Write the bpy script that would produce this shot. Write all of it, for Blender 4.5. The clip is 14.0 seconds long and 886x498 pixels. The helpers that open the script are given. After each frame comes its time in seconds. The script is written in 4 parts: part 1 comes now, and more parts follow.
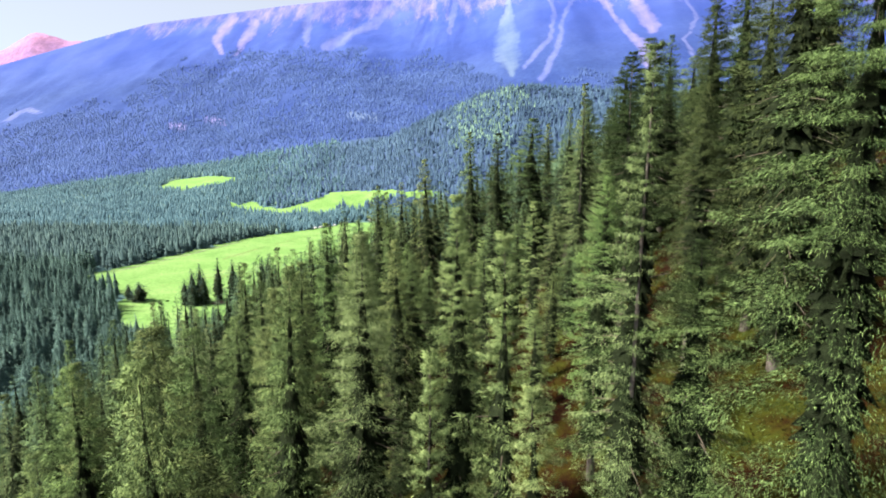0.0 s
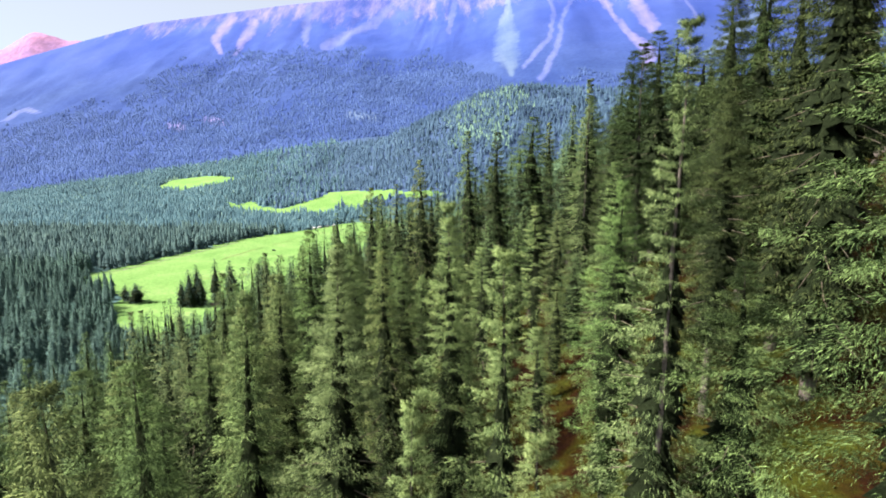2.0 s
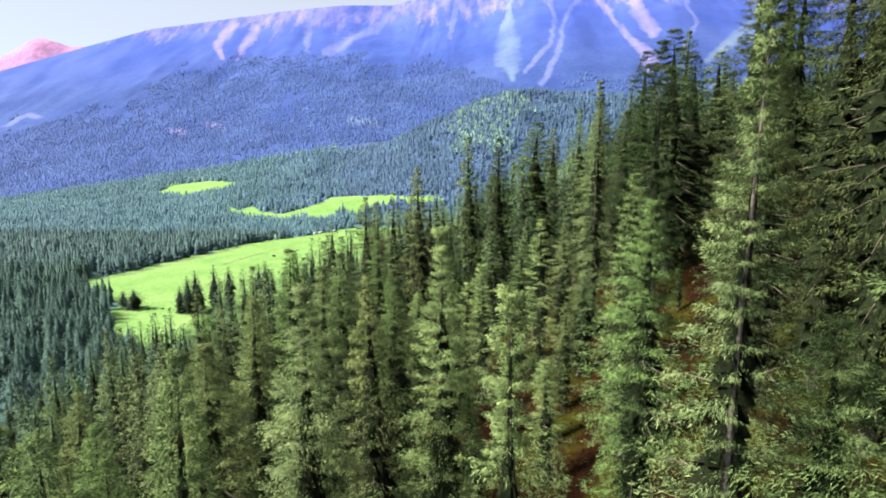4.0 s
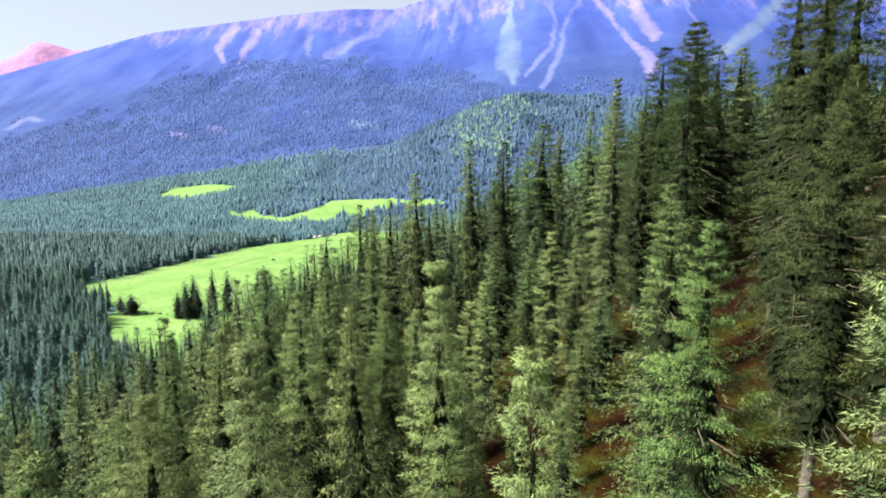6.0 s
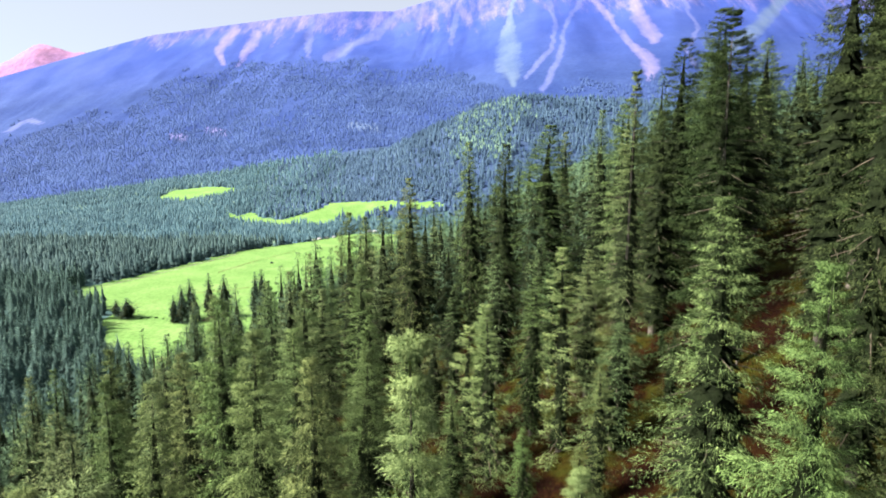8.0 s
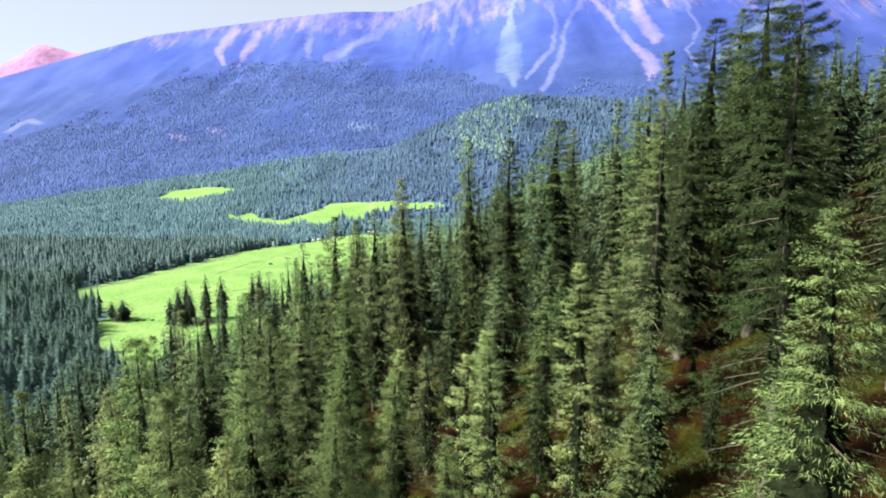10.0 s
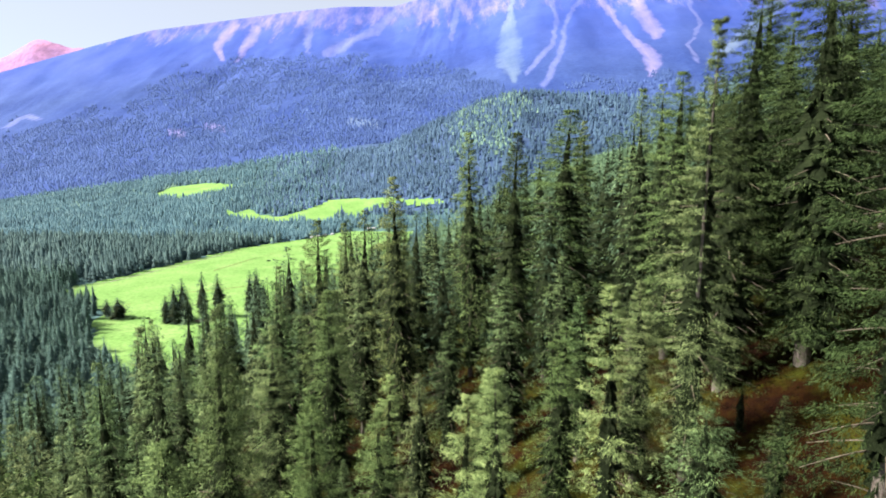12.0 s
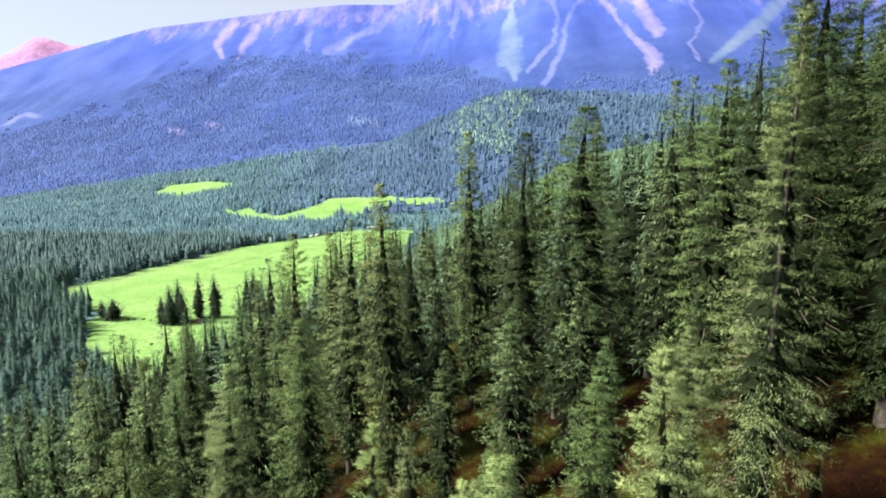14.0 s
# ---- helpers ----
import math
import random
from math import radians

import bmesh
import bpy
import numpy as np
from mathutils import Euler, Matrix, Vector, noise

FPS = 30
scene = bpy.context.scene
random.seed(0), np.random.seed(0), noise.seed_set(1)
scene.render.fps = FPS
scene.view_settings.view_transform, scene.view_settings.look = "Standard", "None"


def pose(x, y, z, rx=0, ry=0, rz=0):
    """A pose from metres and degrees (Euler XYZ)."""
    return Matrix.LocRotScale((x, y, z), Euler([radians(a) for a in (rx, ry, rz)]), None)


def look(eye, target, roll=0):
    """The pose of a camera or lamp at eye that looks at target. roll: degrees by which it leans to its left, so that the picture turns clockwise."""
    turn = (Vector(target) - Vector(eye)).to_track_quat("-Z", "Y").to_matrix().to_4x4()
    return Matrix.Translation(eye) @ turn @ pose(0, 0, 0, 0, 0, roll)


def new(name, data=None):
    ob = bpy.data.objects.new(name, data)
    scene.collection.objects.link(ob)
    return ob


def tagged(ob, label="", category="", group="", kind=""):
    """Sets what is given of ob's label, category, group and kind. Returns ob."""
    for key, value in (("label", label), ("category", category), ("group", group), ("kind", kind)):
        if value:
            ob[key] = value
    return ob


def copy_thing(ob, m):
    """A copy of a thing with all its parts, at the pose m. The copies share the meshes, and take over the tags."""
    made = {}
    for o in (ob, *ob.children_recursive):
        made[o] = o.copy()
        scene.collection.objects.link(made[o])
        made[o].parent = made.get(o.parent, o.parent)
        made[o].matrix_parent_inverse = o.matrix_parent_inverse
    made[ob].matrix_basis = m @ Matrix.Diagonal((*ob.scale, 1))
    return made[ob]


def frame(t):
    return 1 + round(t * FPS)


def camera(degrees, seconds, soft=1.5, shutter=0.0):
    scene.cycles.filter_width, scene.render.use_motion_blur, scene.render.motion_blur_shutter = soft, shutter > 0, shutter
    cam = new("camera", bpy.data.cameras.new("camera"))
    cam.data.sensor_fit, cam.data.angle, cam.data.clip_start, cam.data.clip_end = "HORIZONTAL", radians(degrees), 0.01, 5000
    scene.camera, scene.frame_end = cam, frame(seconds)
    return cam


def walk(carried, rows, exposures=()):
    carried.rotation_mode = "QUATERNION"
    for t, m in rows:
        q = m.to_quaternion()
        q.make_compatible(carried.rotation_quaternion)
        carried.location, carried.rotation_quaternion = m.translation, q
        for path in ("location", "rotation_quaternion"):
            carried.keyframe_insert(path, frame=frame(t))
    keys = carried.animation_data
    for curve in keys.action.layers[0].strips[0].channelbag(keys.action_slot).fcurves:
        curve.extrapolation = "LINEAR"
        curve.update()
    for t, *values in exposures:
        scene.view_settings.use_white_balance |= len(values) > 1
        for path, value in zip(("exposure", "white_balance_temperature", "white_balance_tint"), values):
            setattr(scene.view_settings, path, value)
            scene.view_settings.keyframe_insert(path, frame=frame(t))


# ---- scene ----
cam = camera(79.6, 14.0, soft=1.85)
METRES, EYE, TILT, LEAN, TURN = 32.0, 100.0, -9.5, 0.0, 0.0
ROWS = [
    (0.0, 0.0, 0.0, 0.0, 0.0, 0.0, 0.0),
    (0.5, 0.0043, 0.0262, 0.0047, -0.02, -0.03, -0.02),
    (1.0, 0.007, 0.0497, 0.0096, -0.06, -0.08, 0.03),
    (1.5, 0.0093, 0.0747, 0.0148, -0.08, -0.08, 0.03),
    (2.0, 0.0118, 0.0981, 0.02, -0.05, -0.03, 0.04),
    (2.5, 0.0151, 0.124, 0.0265, 0.02, 0.12, 0.0),
    (3.0, 0.0174, 0.1505, 0.0334, 0.01, 0.26, 0.05),
    (5.5, 0.0228, 0.3048, 0.0701, 0.17, 0.76, -0.03),
    (6.0, 0.0233, 0.3359, 0.0765, 0.16, 0.84, -0.0),
    (6.5, 0.0247, 0.372, 0.0836, 0.15, 0.92, -0.02),
    (7.0, 0.0268, 0.4065, 0.0907, 0.16, 0.99, -0.01),
    (7.5, 0.0303, 0.4438, 0.0991, 0.17, 1.02, -0.01),
    (8.0, 0.0335, 0.479, 0.1063, 0.17, 1.06, -0.0),
    (10.5, 0.0458, 0.6781, 0.1391, 0.23, 1.1, -0.01),
    (11.0, 0.0477, 0.7189, 0.146, 0.24, 0.94, -0.02),
    (11.5, 0.0486, 0.7637, 0.1532, 0.2, 0.76, 0.01),
    (12.0, 0.0498, 0.804, 0.1611, 0.2, 0.68, -0.03),
    (12.5, 0.0525, 0.8489, 0.17, 0.23, 0.73, -0.03),
    (13.0, 0.0542, 0.8903, 0.1785, 0.24, 0.73, -0.04),
    (13.5, 0.0564, 0.9353, 0.19, 0.25, 0.65, -0.06),
    (14.0, 0.0586, 0.976, 0.2037, 0.22, 0.53, -0.12),
]
walk(cam, [(t, pose(0, 0, EYE, TILT, LEAN, TURN) @ pose(METRES * x, METRES * y, METRES * z, 90 + pitch, roll, yaw)) for t, x, y, z, yaw, pitch, roll in ROWS])

# ---- light ----
SUN_FROM = Vector((-0.85, -0.06, 0.74)).normalized()
world = bpy.data.worlds.new("sky")
scene.world = world
world.use_nodes = True
wn = world.node_tree
bg = wn.nodes["Background"]
sky = wn.nodes.new("ShaderNodeTexSky")
sky.sky_type = "NISHITA"
sky.sun_disc = False
sky.sun_elevation = math.asin(SUN_FROM.z)
sky.sun_rotation = math.atan2(SUN_FROM.x, SUN_FROM.y)
sky.altitude = 2200
sky.air_density = 1.0
sky.dust_density = 4.0
# thin bright cloud over the blue
veil = wn.nodes.new("ShaderNodeMix")
veil.data_type = "RGBA"
veil.inputs[0].default_value = 0.6
veil.inputs[7].default_value = (5.2, 5.3, 5.6, 1)
wn.links.new(sky.outputs[0], veil.inputs[6])
wn.links.new(veil.outputs[2], bg.inputs[0])
bg.inputs[1].default_value = 0.053
sun_data = bpy.data.lights.new("sun", "SUN")
sun_data.energy = 4.4
sun_data.angle = radians(12)
sun_data.color = (1.0, 0.94, 0.85)
sun = new("sun", sun_data)
sun.matrix_world = look(SUN_FROM * 100, (0, 0, 0))
scene.view_settings.exposure = 1.80


# ---- materials ----
def nodes_of(name, rough=0.8):
    m = bpy.data.materials.new(name)
    m.use_nodes = True
    nt = m.node_tree
    b = nt.nodes["Principled BSDF"]
    b.inputs["Roughness"].default_value = rough
    b.inputs["Specular IOR Level"].default_value = 0.25 if rough < 0.5 else 0.06
    return m, nt, b


def noise_node(nt, scale, detail=4, rough=0.6, coord="Object"):
    tc = nt.nodes.new("ShaderNodeTexCoord")
    n = nt.nodes.new("ShaderNodeTexNoise")
    n.inputs["Scale"].default_value = scale
    n.inputs["Detail"].default_value = detail
    n.inputs["Roughness"].default_value = rough
    nt.links.new(tc.outputs[coord], n.inputs["Vector"])
    return n.outputs["Fac"]


def ramp(nt, fac, stops):
    r = nt.nodes.new("ShaderNodeValToRGB")
    e = r.color_ramp.elements
    while len(e) < len(stops):
        e.new(0.5)
    for k, (p, c) in zip(e, stops):
        k.position, k.color = p, (*c, 1)
    nt.links.new(fac, r.inputs["Fac"])
    return r.outputs["Color"]


def mixed(nt, fac, a, b, mode="MIX"):
    m = nt.nodes.new("ShaderNodeMix")
    m.data_type, m.blend_type = "RGBA", mode
    for sock, v in ((m.inputs["Factor"], fac), (m.inputs[6], a), (m.inputs[7], b)):
        if isinstance(v, bpy.types.NodeSocket):
            nt.links.new(v, sock)
        elif isinstance(v, tuple):
            sock.default_value = (*v, 1)
        else:
            sock.default_value = v
    return m.outputs[2]


def bumped(nt, b, height, strength, distance):
    bp = nt.nodes.new("ShaderNodeBump")
    bp.inputs["Strength"].default_value = strength
    bp.inputs["Distance"].default_value = distance
    nt.links.new(height, bp.inputs["Height"])
    nt.links.new(bp.outputs["Normal"], b.inputs["Normal"])


def foliage(name, dark, mid, light, patch_scale=0.7, cast_amount=0.8):
    """Spruce needles: each spray its own shade, paler young growth at the tips, each tree its own cast."""
    m, nt, b = nodes_of(name, 0.75)
    geo = nt.nodes.new("ShaderNodeNewGeometry")
    info = nt.nodes.new("ShaderNodeObjectInfo")
    att = nt.nodes.new("ShaderNodeAttribute")
    att.attribute_name = "growth"
    base = ramp(nt, geo.outputs["Random Per Island"], [(0.0, dark), (0.55, mid), (1.0, light)])
    col = mixed(nt, att.outputs["Fac"], base, light)
    cast = ramp(nt, info.outputs["Random"], [(0.0, (0.60, 0.70, 0.58)), (0.3, (0.95, 1.0, 0.9)), (0.55, (1.10, 0.96, 0.88)), (0.75, (0.60, 0.64, 0.55)), (1.0, (0.92, 1.1, 0.85))])
    col = mixed(nt, cast_amount, col, cast, "MULTIPLY")
    patch = ramp(nt, noise_node(nt, patch_scale, 3), [(0.3, (0.55, 0.58, 0.55)), (0.65, (1.2, 1.18, 1.05))])
    col = mixed(nt, 0.8, col, patch, "MULTIPLY")
    nt.links.new(col, b.inputs["Base Color"])
    return m


def two_tone(name, scale, stops, fine=None, rough=0.9, bump=0.0, bump_scale=None, distance=0.3):
    m, nt, b = nodes_of(name, rough)
    col = ramp(nt, noise_node(nt, scale, 6), stops)
    if fine:
        col = mixed(nt, 0.7, col, ramp(nt, noise_node(nt, fine, 5), [(0.25, (0.45, 0.45, 0.45)), (0.75, (1.35, 1.35, 1.35))]), "MULTIPLY")
    nt.links.new(col, b.inputs["Base Color"])
    if bump:
        bumped(nt, b, noise_node(nt, bump_scale or scale * 8, 6, 0.7), bump, distance)
    return m


NEEDLES = foliage("spruce_needles", (0.018, 0.031, 0.014), (0.078, 0.120, 0.049), (0.255, 0.335, 0.142))
NEEDLES_MID = foliage("slope_spruce_needles", (0.020, 0.036, 0.019), (0.082, 0.128, 0.061), (0.245, 0.325, 0.160))
# wood behind the meadow: its blue tint is painted haze
NEEDLES_EDGE_HAZE = foliage("edge_spruce_needles", (0.032, 0.062, 0.070), (0.048, 0.086, 0.093), (0.075, 0.122, 0.122), 0.03, 0.0)
NEEDLES_LONE = foliage("meadow_spruce_needles", (0.030, 0.060, 0.050), (0.050, 0.090, 0.075), (0.085, 0.135, 0.105), 0.1, 0.3)
# the spruce needles again, darkened for the shade on the upper slope
NEEDLES_SHADED = foliage("old_spruce_needles", (0.012, 0.021, 0.009), (0.034, 0.054, 0.022), (0.088, 0.122, 0.050))
NEEDLES_YOUNG = foliage("young_spruce_needles", (0.055, 0.092, 0.038), (0.155, 0.222, 0.090), (0.34, 0.425, 0.18), 0.7, 0.2)
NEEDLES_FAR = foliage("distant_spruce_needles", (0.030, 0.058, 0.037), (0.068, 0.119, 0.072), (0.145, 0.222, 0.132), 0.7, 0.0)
# haze is put into these needle colours, bluer the farther the wood
NEEDLES_VALLEY_HAZE = foliage("valley_spruce_needles", (0.044, 0.092, 0.126), (0.062, 0.122, 0.158), (0.098, 0.168, 0.196), 0.012, 0.0)
NEEDLES_SLOPE_HAZE = foliage("mountain_spruce_needles", (0.044, 0.076, 0.215), (0.050, 0.086, 0.235), (0.062, 0.103, 0.262), 0.008, 0.0)
# crown cores: the shade between the boughs is put into their dark colour
INNER_SHADE = two_tone("inner_needles", 1.6, [(0.3, (0.008, 0.012, 0.005)), (0.55, (0.018, 0.026, 0.011)), (0.8, (0.036, 0.047, 0.021))], 7.0, bump=1.0, bump_scale=9.0, distance=0.12)
INNER_VALE = two_tone("inner_valley_needles", 0.5, [(0.3, (0.030, 0.058, 0.053)), (0.55, (0.056, 0.098, 0.086)), (0.8, (0.09, 0.14, 0.12))], 3.0, bump=1.0, bump_scale=4.0, distance=0.2)
BARK = two_tone("spruce_bark", 6.0, [(0.3, (0.075, 0.06, 0.05)), (0.7, (0.215, 0.185, 0.165))], 30, bump=0.6, distance=0.03)
DEADWOOD = two_tone("dead_wood", 5.0, [(0.3, (0.07, 0.055, 0.04)), (0.7, (0.17, 0.145, 0.11))])
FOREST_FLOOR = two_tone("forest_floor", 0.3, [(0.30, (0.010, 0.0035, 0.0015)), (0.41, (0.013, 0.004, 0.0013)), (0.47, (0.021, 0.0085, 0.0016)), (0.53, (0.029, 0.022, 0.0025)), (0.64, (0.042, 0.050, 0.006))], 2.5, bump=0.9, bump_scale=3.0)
# blue of the distance haze is painted into both floors
KNOLL_FLOOR_HAZE = two_tone("knoll_floor", 0.02, [(0.3, (0.042, 0.075, 0.16)), (0.7, (0.07, 0.11, 0.20))], 0.2)
VALLEY_FLOOR_HAZE = two_tone("valley_forest_floor", 0.02, [(0.3, (0.06, 0.12, 0.12)), (0.7, (0.09, 0.16, 0.15))], 0.2)


def mountain_side():
    """Wooded slopes, above them bare rock and pale scree, all painted blue-violet with haze."""
    m, nt, b = nodes_of("mountain_side", 0.95)
    tc = nt.nodes.new("ShaderNodeTexCoord")
    sep = nt.nodes.new("ShaderNodeSeparateXYZ")
    nt.links.new(tc.outputs["Object"], sep.inputs[0])
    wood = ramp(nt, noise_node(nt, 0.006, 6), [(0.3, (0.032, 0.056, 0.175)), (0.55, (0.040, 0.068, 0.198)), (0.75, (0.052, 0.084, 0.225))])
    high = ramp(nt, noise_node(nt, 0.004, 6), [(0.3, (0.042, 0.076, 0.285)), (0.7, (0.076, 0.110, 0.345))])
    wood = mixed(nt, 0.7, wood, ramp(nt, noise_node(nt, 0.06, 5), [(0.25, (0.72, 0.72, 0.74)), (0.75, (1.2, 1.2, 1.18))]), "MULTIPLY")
    # streaks that run down the slope
    mp = nt.nodes.new("ShaderNodeMapping")
    mp.inputs["Scale"].default_value = (1.0, 0.22, 0.22)
    nt.links.new(tc.outputs["Object"], mp.inputs["Vector"])
    streak = nt.nodes.new("ShaderNodeTexNoise")
    streak.inputs["Scale"].default_value = 0.014
    streak.inputs["Detail"].default_value = 8
    streak.inputs["Roughness"].default_value = 0.74
    nt.links.new(mp.outputs[0], streak.inputs["Vector"])
    rock = ramp(nt, streak.outputs["Fac"], [(0.38, (0.050, 0.080, 0.28)), (0.49, (0.095, 0.108, 0.31)), (0.58, (0.145, 0.140, 0.33)), (0.72, (0.23, 0.195, 0.37))])
    h = nt.nodes.new("ShaderNodeMapRange")
    h.inputs["From Min"].default_value, h.inputs["From Max"].default_value = 690, 1260
    nt.links.new(sep.outputs["Z"], h.inputs["Value"])
    add = nt.nodes.new("ShaderNodeMath")
    add.operation = "ADD"
    nt.links.new(h.outputs[0], add.inputs[0])
    nt.links.new(streak.outputs["Fac"], add.inputs[1])
    edge = ramp(nt, add.outputs[0], [(0.74, (0, 0, 0)), (0.92, (1, 1, 1))])
    # haze painted in: the slope turns bluer and brighter with height
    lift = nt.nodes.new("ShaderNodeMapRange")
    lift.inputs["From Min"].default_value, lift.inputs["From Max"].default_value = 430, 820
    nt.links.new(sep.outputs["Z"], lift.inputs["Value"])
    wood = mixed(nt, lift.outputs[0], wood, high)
    col = mixed(nt, edge, wood, rock)
    for kind, stops in (("grey", [(0.3, (0.10, 0.125, 0.32)), (0.7, (0.175, 0.185, 0.37))]), ("green", [(0.3, (0.095, 0.140, 0.235)), (0.7, (0.150, 0.195, 0.26))]), ("pale", [(0.3, (0.14, 0.14, 0.37)), (0.7, (0.32, 0.255, 0.40))])):
        att = nt.nodes.new("ShaderNodeAttribute")
        att.attribute_name = kind
        edgy = nt.nodes.new("ShaderNodeMath")
        edgy.operation = "MULTIPLY_ADD"
        nt.links.new(noise_node(nt, 0.022, 8, 0.72), edgy.inputs[0])
        edgy.inputs[1].default_value = 1.3
        nt.links.new(att.outputs["Fac"], edgy.inputs[2])
        half = nt.nodes.new("ShaderNodeMath")
        half.operation = "MULTIPLY"
        nt.links.new(edgy.outputs[0], half.inputs[0])
        half.inputs[1].default_value = 0.5
        col = mixed(nt, ramp(nt, half.outputs[0], [(0.47, (0, 0, 0)), (0.62, (0.45, 0.45, 0.45)), (0.86, (0.8, 0.8, 0.8))]), col, ramp(nt, streak.outputs["Fac"], stops))
    col = mixed(nt, 0.75, col, ramp(nt, noise_node(nt, 0.0022, 3, 0.5), [(0.38, (0.72, 0.80, 0.95)), (0.6, (1.15, 1.15, 1.1))]), "MULTIPLY")
    nt.links.new(col, b.inputs["Base Color"])
    bumped(nt, b, noise_node(nt, 0.05, 6, 0.7), 0.45, 4)
    return m


SLOPE_FOREST_HAZE = mountain_side()
# valley spruces and broadleaf trees, a bluish haze put into their colours
NEEDLES_VALE_HAZE = foliage("meadow_edge_needles", (0.062, 0.118, 0.112), (0.110, 0.190, 0.172), (0.195, 0.295, 0.245), 0.03, 0.0)
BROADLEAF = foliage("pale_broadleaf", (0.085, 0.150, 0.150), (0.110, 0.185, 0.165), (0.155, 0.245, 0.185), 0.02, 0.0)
NEEDLES_PALE = foliage("pale_spruce_needles", (0.034, 0.055, 0.025), (0.112, 0.158, 0.068), (0.27, 0.335, 0.155), 0.7, 0.25)
UNDERGROWTH = foliage("undergrowth", (0.022, 0.008, 0.003), (0.032, 0.025, 0.004), (0.06, 0.07, 0.010))
NEEDLES_RUST = foliage("dead_rusty_needles", (0.09, 0.055, 0.025), (0.16, 0.10, 0.045), (0.24, 0.16, 0.08))
# needles of the low hill, with blue haze mixed into the colour
NEEDLES_KNOLL_HAZE = foliage("knoll_spruce_needles", (0.040, 0.072, 0.132), (0.050, 0.090, 0.158), (0.072, 0.120, 0.185), 0.012, 0.0)


# ---- lie of the land ----
def at(table, v):
    return np.interp(v, [a for a, _ in table], [b for _, b in table])


EYE_Z = 101.0
# tangents of bearing and of elevation, seen from above the spruces
FOOT = [(-1.6, -0.09), (-0.834, -0.070), (-0.387, -0.005), (-0.143, 0.04), (0.3, 0.07), (1.6, 0.09)]
SKYLINE = [(-1.6, 0.085), (-0.834, 0.16), (-0.72, 0.19), (-0.62, 0.216), (-0.52, 0.241), (-0.41, 0.254), (-0.285, 0.27), (-0.18, 0.28), (-0.09, 0.28), (-0.02, 0.3), (0.06, 0.345), (0.14, 0.405), (0.34, 0.465), (0.55, 0.455), (0.83, 0.385), (1.6, 0.205)]
KNOLL = [(-0.40, -0.095), (-0.238, -0.030), (-0.11, 0.032), (-0.026, 0.075), (0.07, 0.118), (0.123, 0.127), (0.28, 0.128), (0.55, 0.11), (1.0, 0.10), (1.6, 0.08)]
Y_FOOT, Y_TOP, Y_KNOLL = 1500.0, 3400.0, 1400.0


def fbm(x, y, scale, octaves=5):
    """Smooth value noise, summed over octaves, for arrays."""
    total, amp, f = np.zeros_like(np.asarray(x, float)), 1.0, 1.0 / scale
    for k in range(octaves):
        u, v = np.asarray(x) * f + 17.3 * k, np.asarray(y) * f + 5.1 * k
        i, j = np.floor(u), np.floor(v)
        a, b = u - i, v - j
        a, b = a * a * (3 - 2 * a), b * b * (3 - 2 * b)
        h = lambda p, q: np.modf(np.abs(np.sin(p * 127.1 + q * 311.7) * 43758.5453))[0]
        total = total + amp * ((h(i, j) * (1 - a) + h(i + 1, j) * a) * (1 - b) + (h(i, j + 1) * (1 - a) + h(i + 1, j + 1) * a) * b - 0.5)
        amp, f = amp * 0.5, f * 2.03
    return total


def foot_x(x, y):
    """Distance across the slope: its foot swings away to the right farther on."""
    x, y = np.asarray(x, float), np.asarray(y, float)
    swing = np.clip(x / 20, 0, 1) * 0.3 * np.clip(y - 60, 0, 45)
    return x - swing - 0.4 * np.clip(y - 100, 0, 150) - 0.17 * np.maximum(y - 250, 0)


def hillside(x, y):
    """The slope beside the flight."""
    x = foot_x(x, y)
    return np.where(x < 0, 80.5 + 0.52 * x, np.where(x < 30, 80.5 + 0.51 * x, 95.8 + 0.2 * (x - 30)))


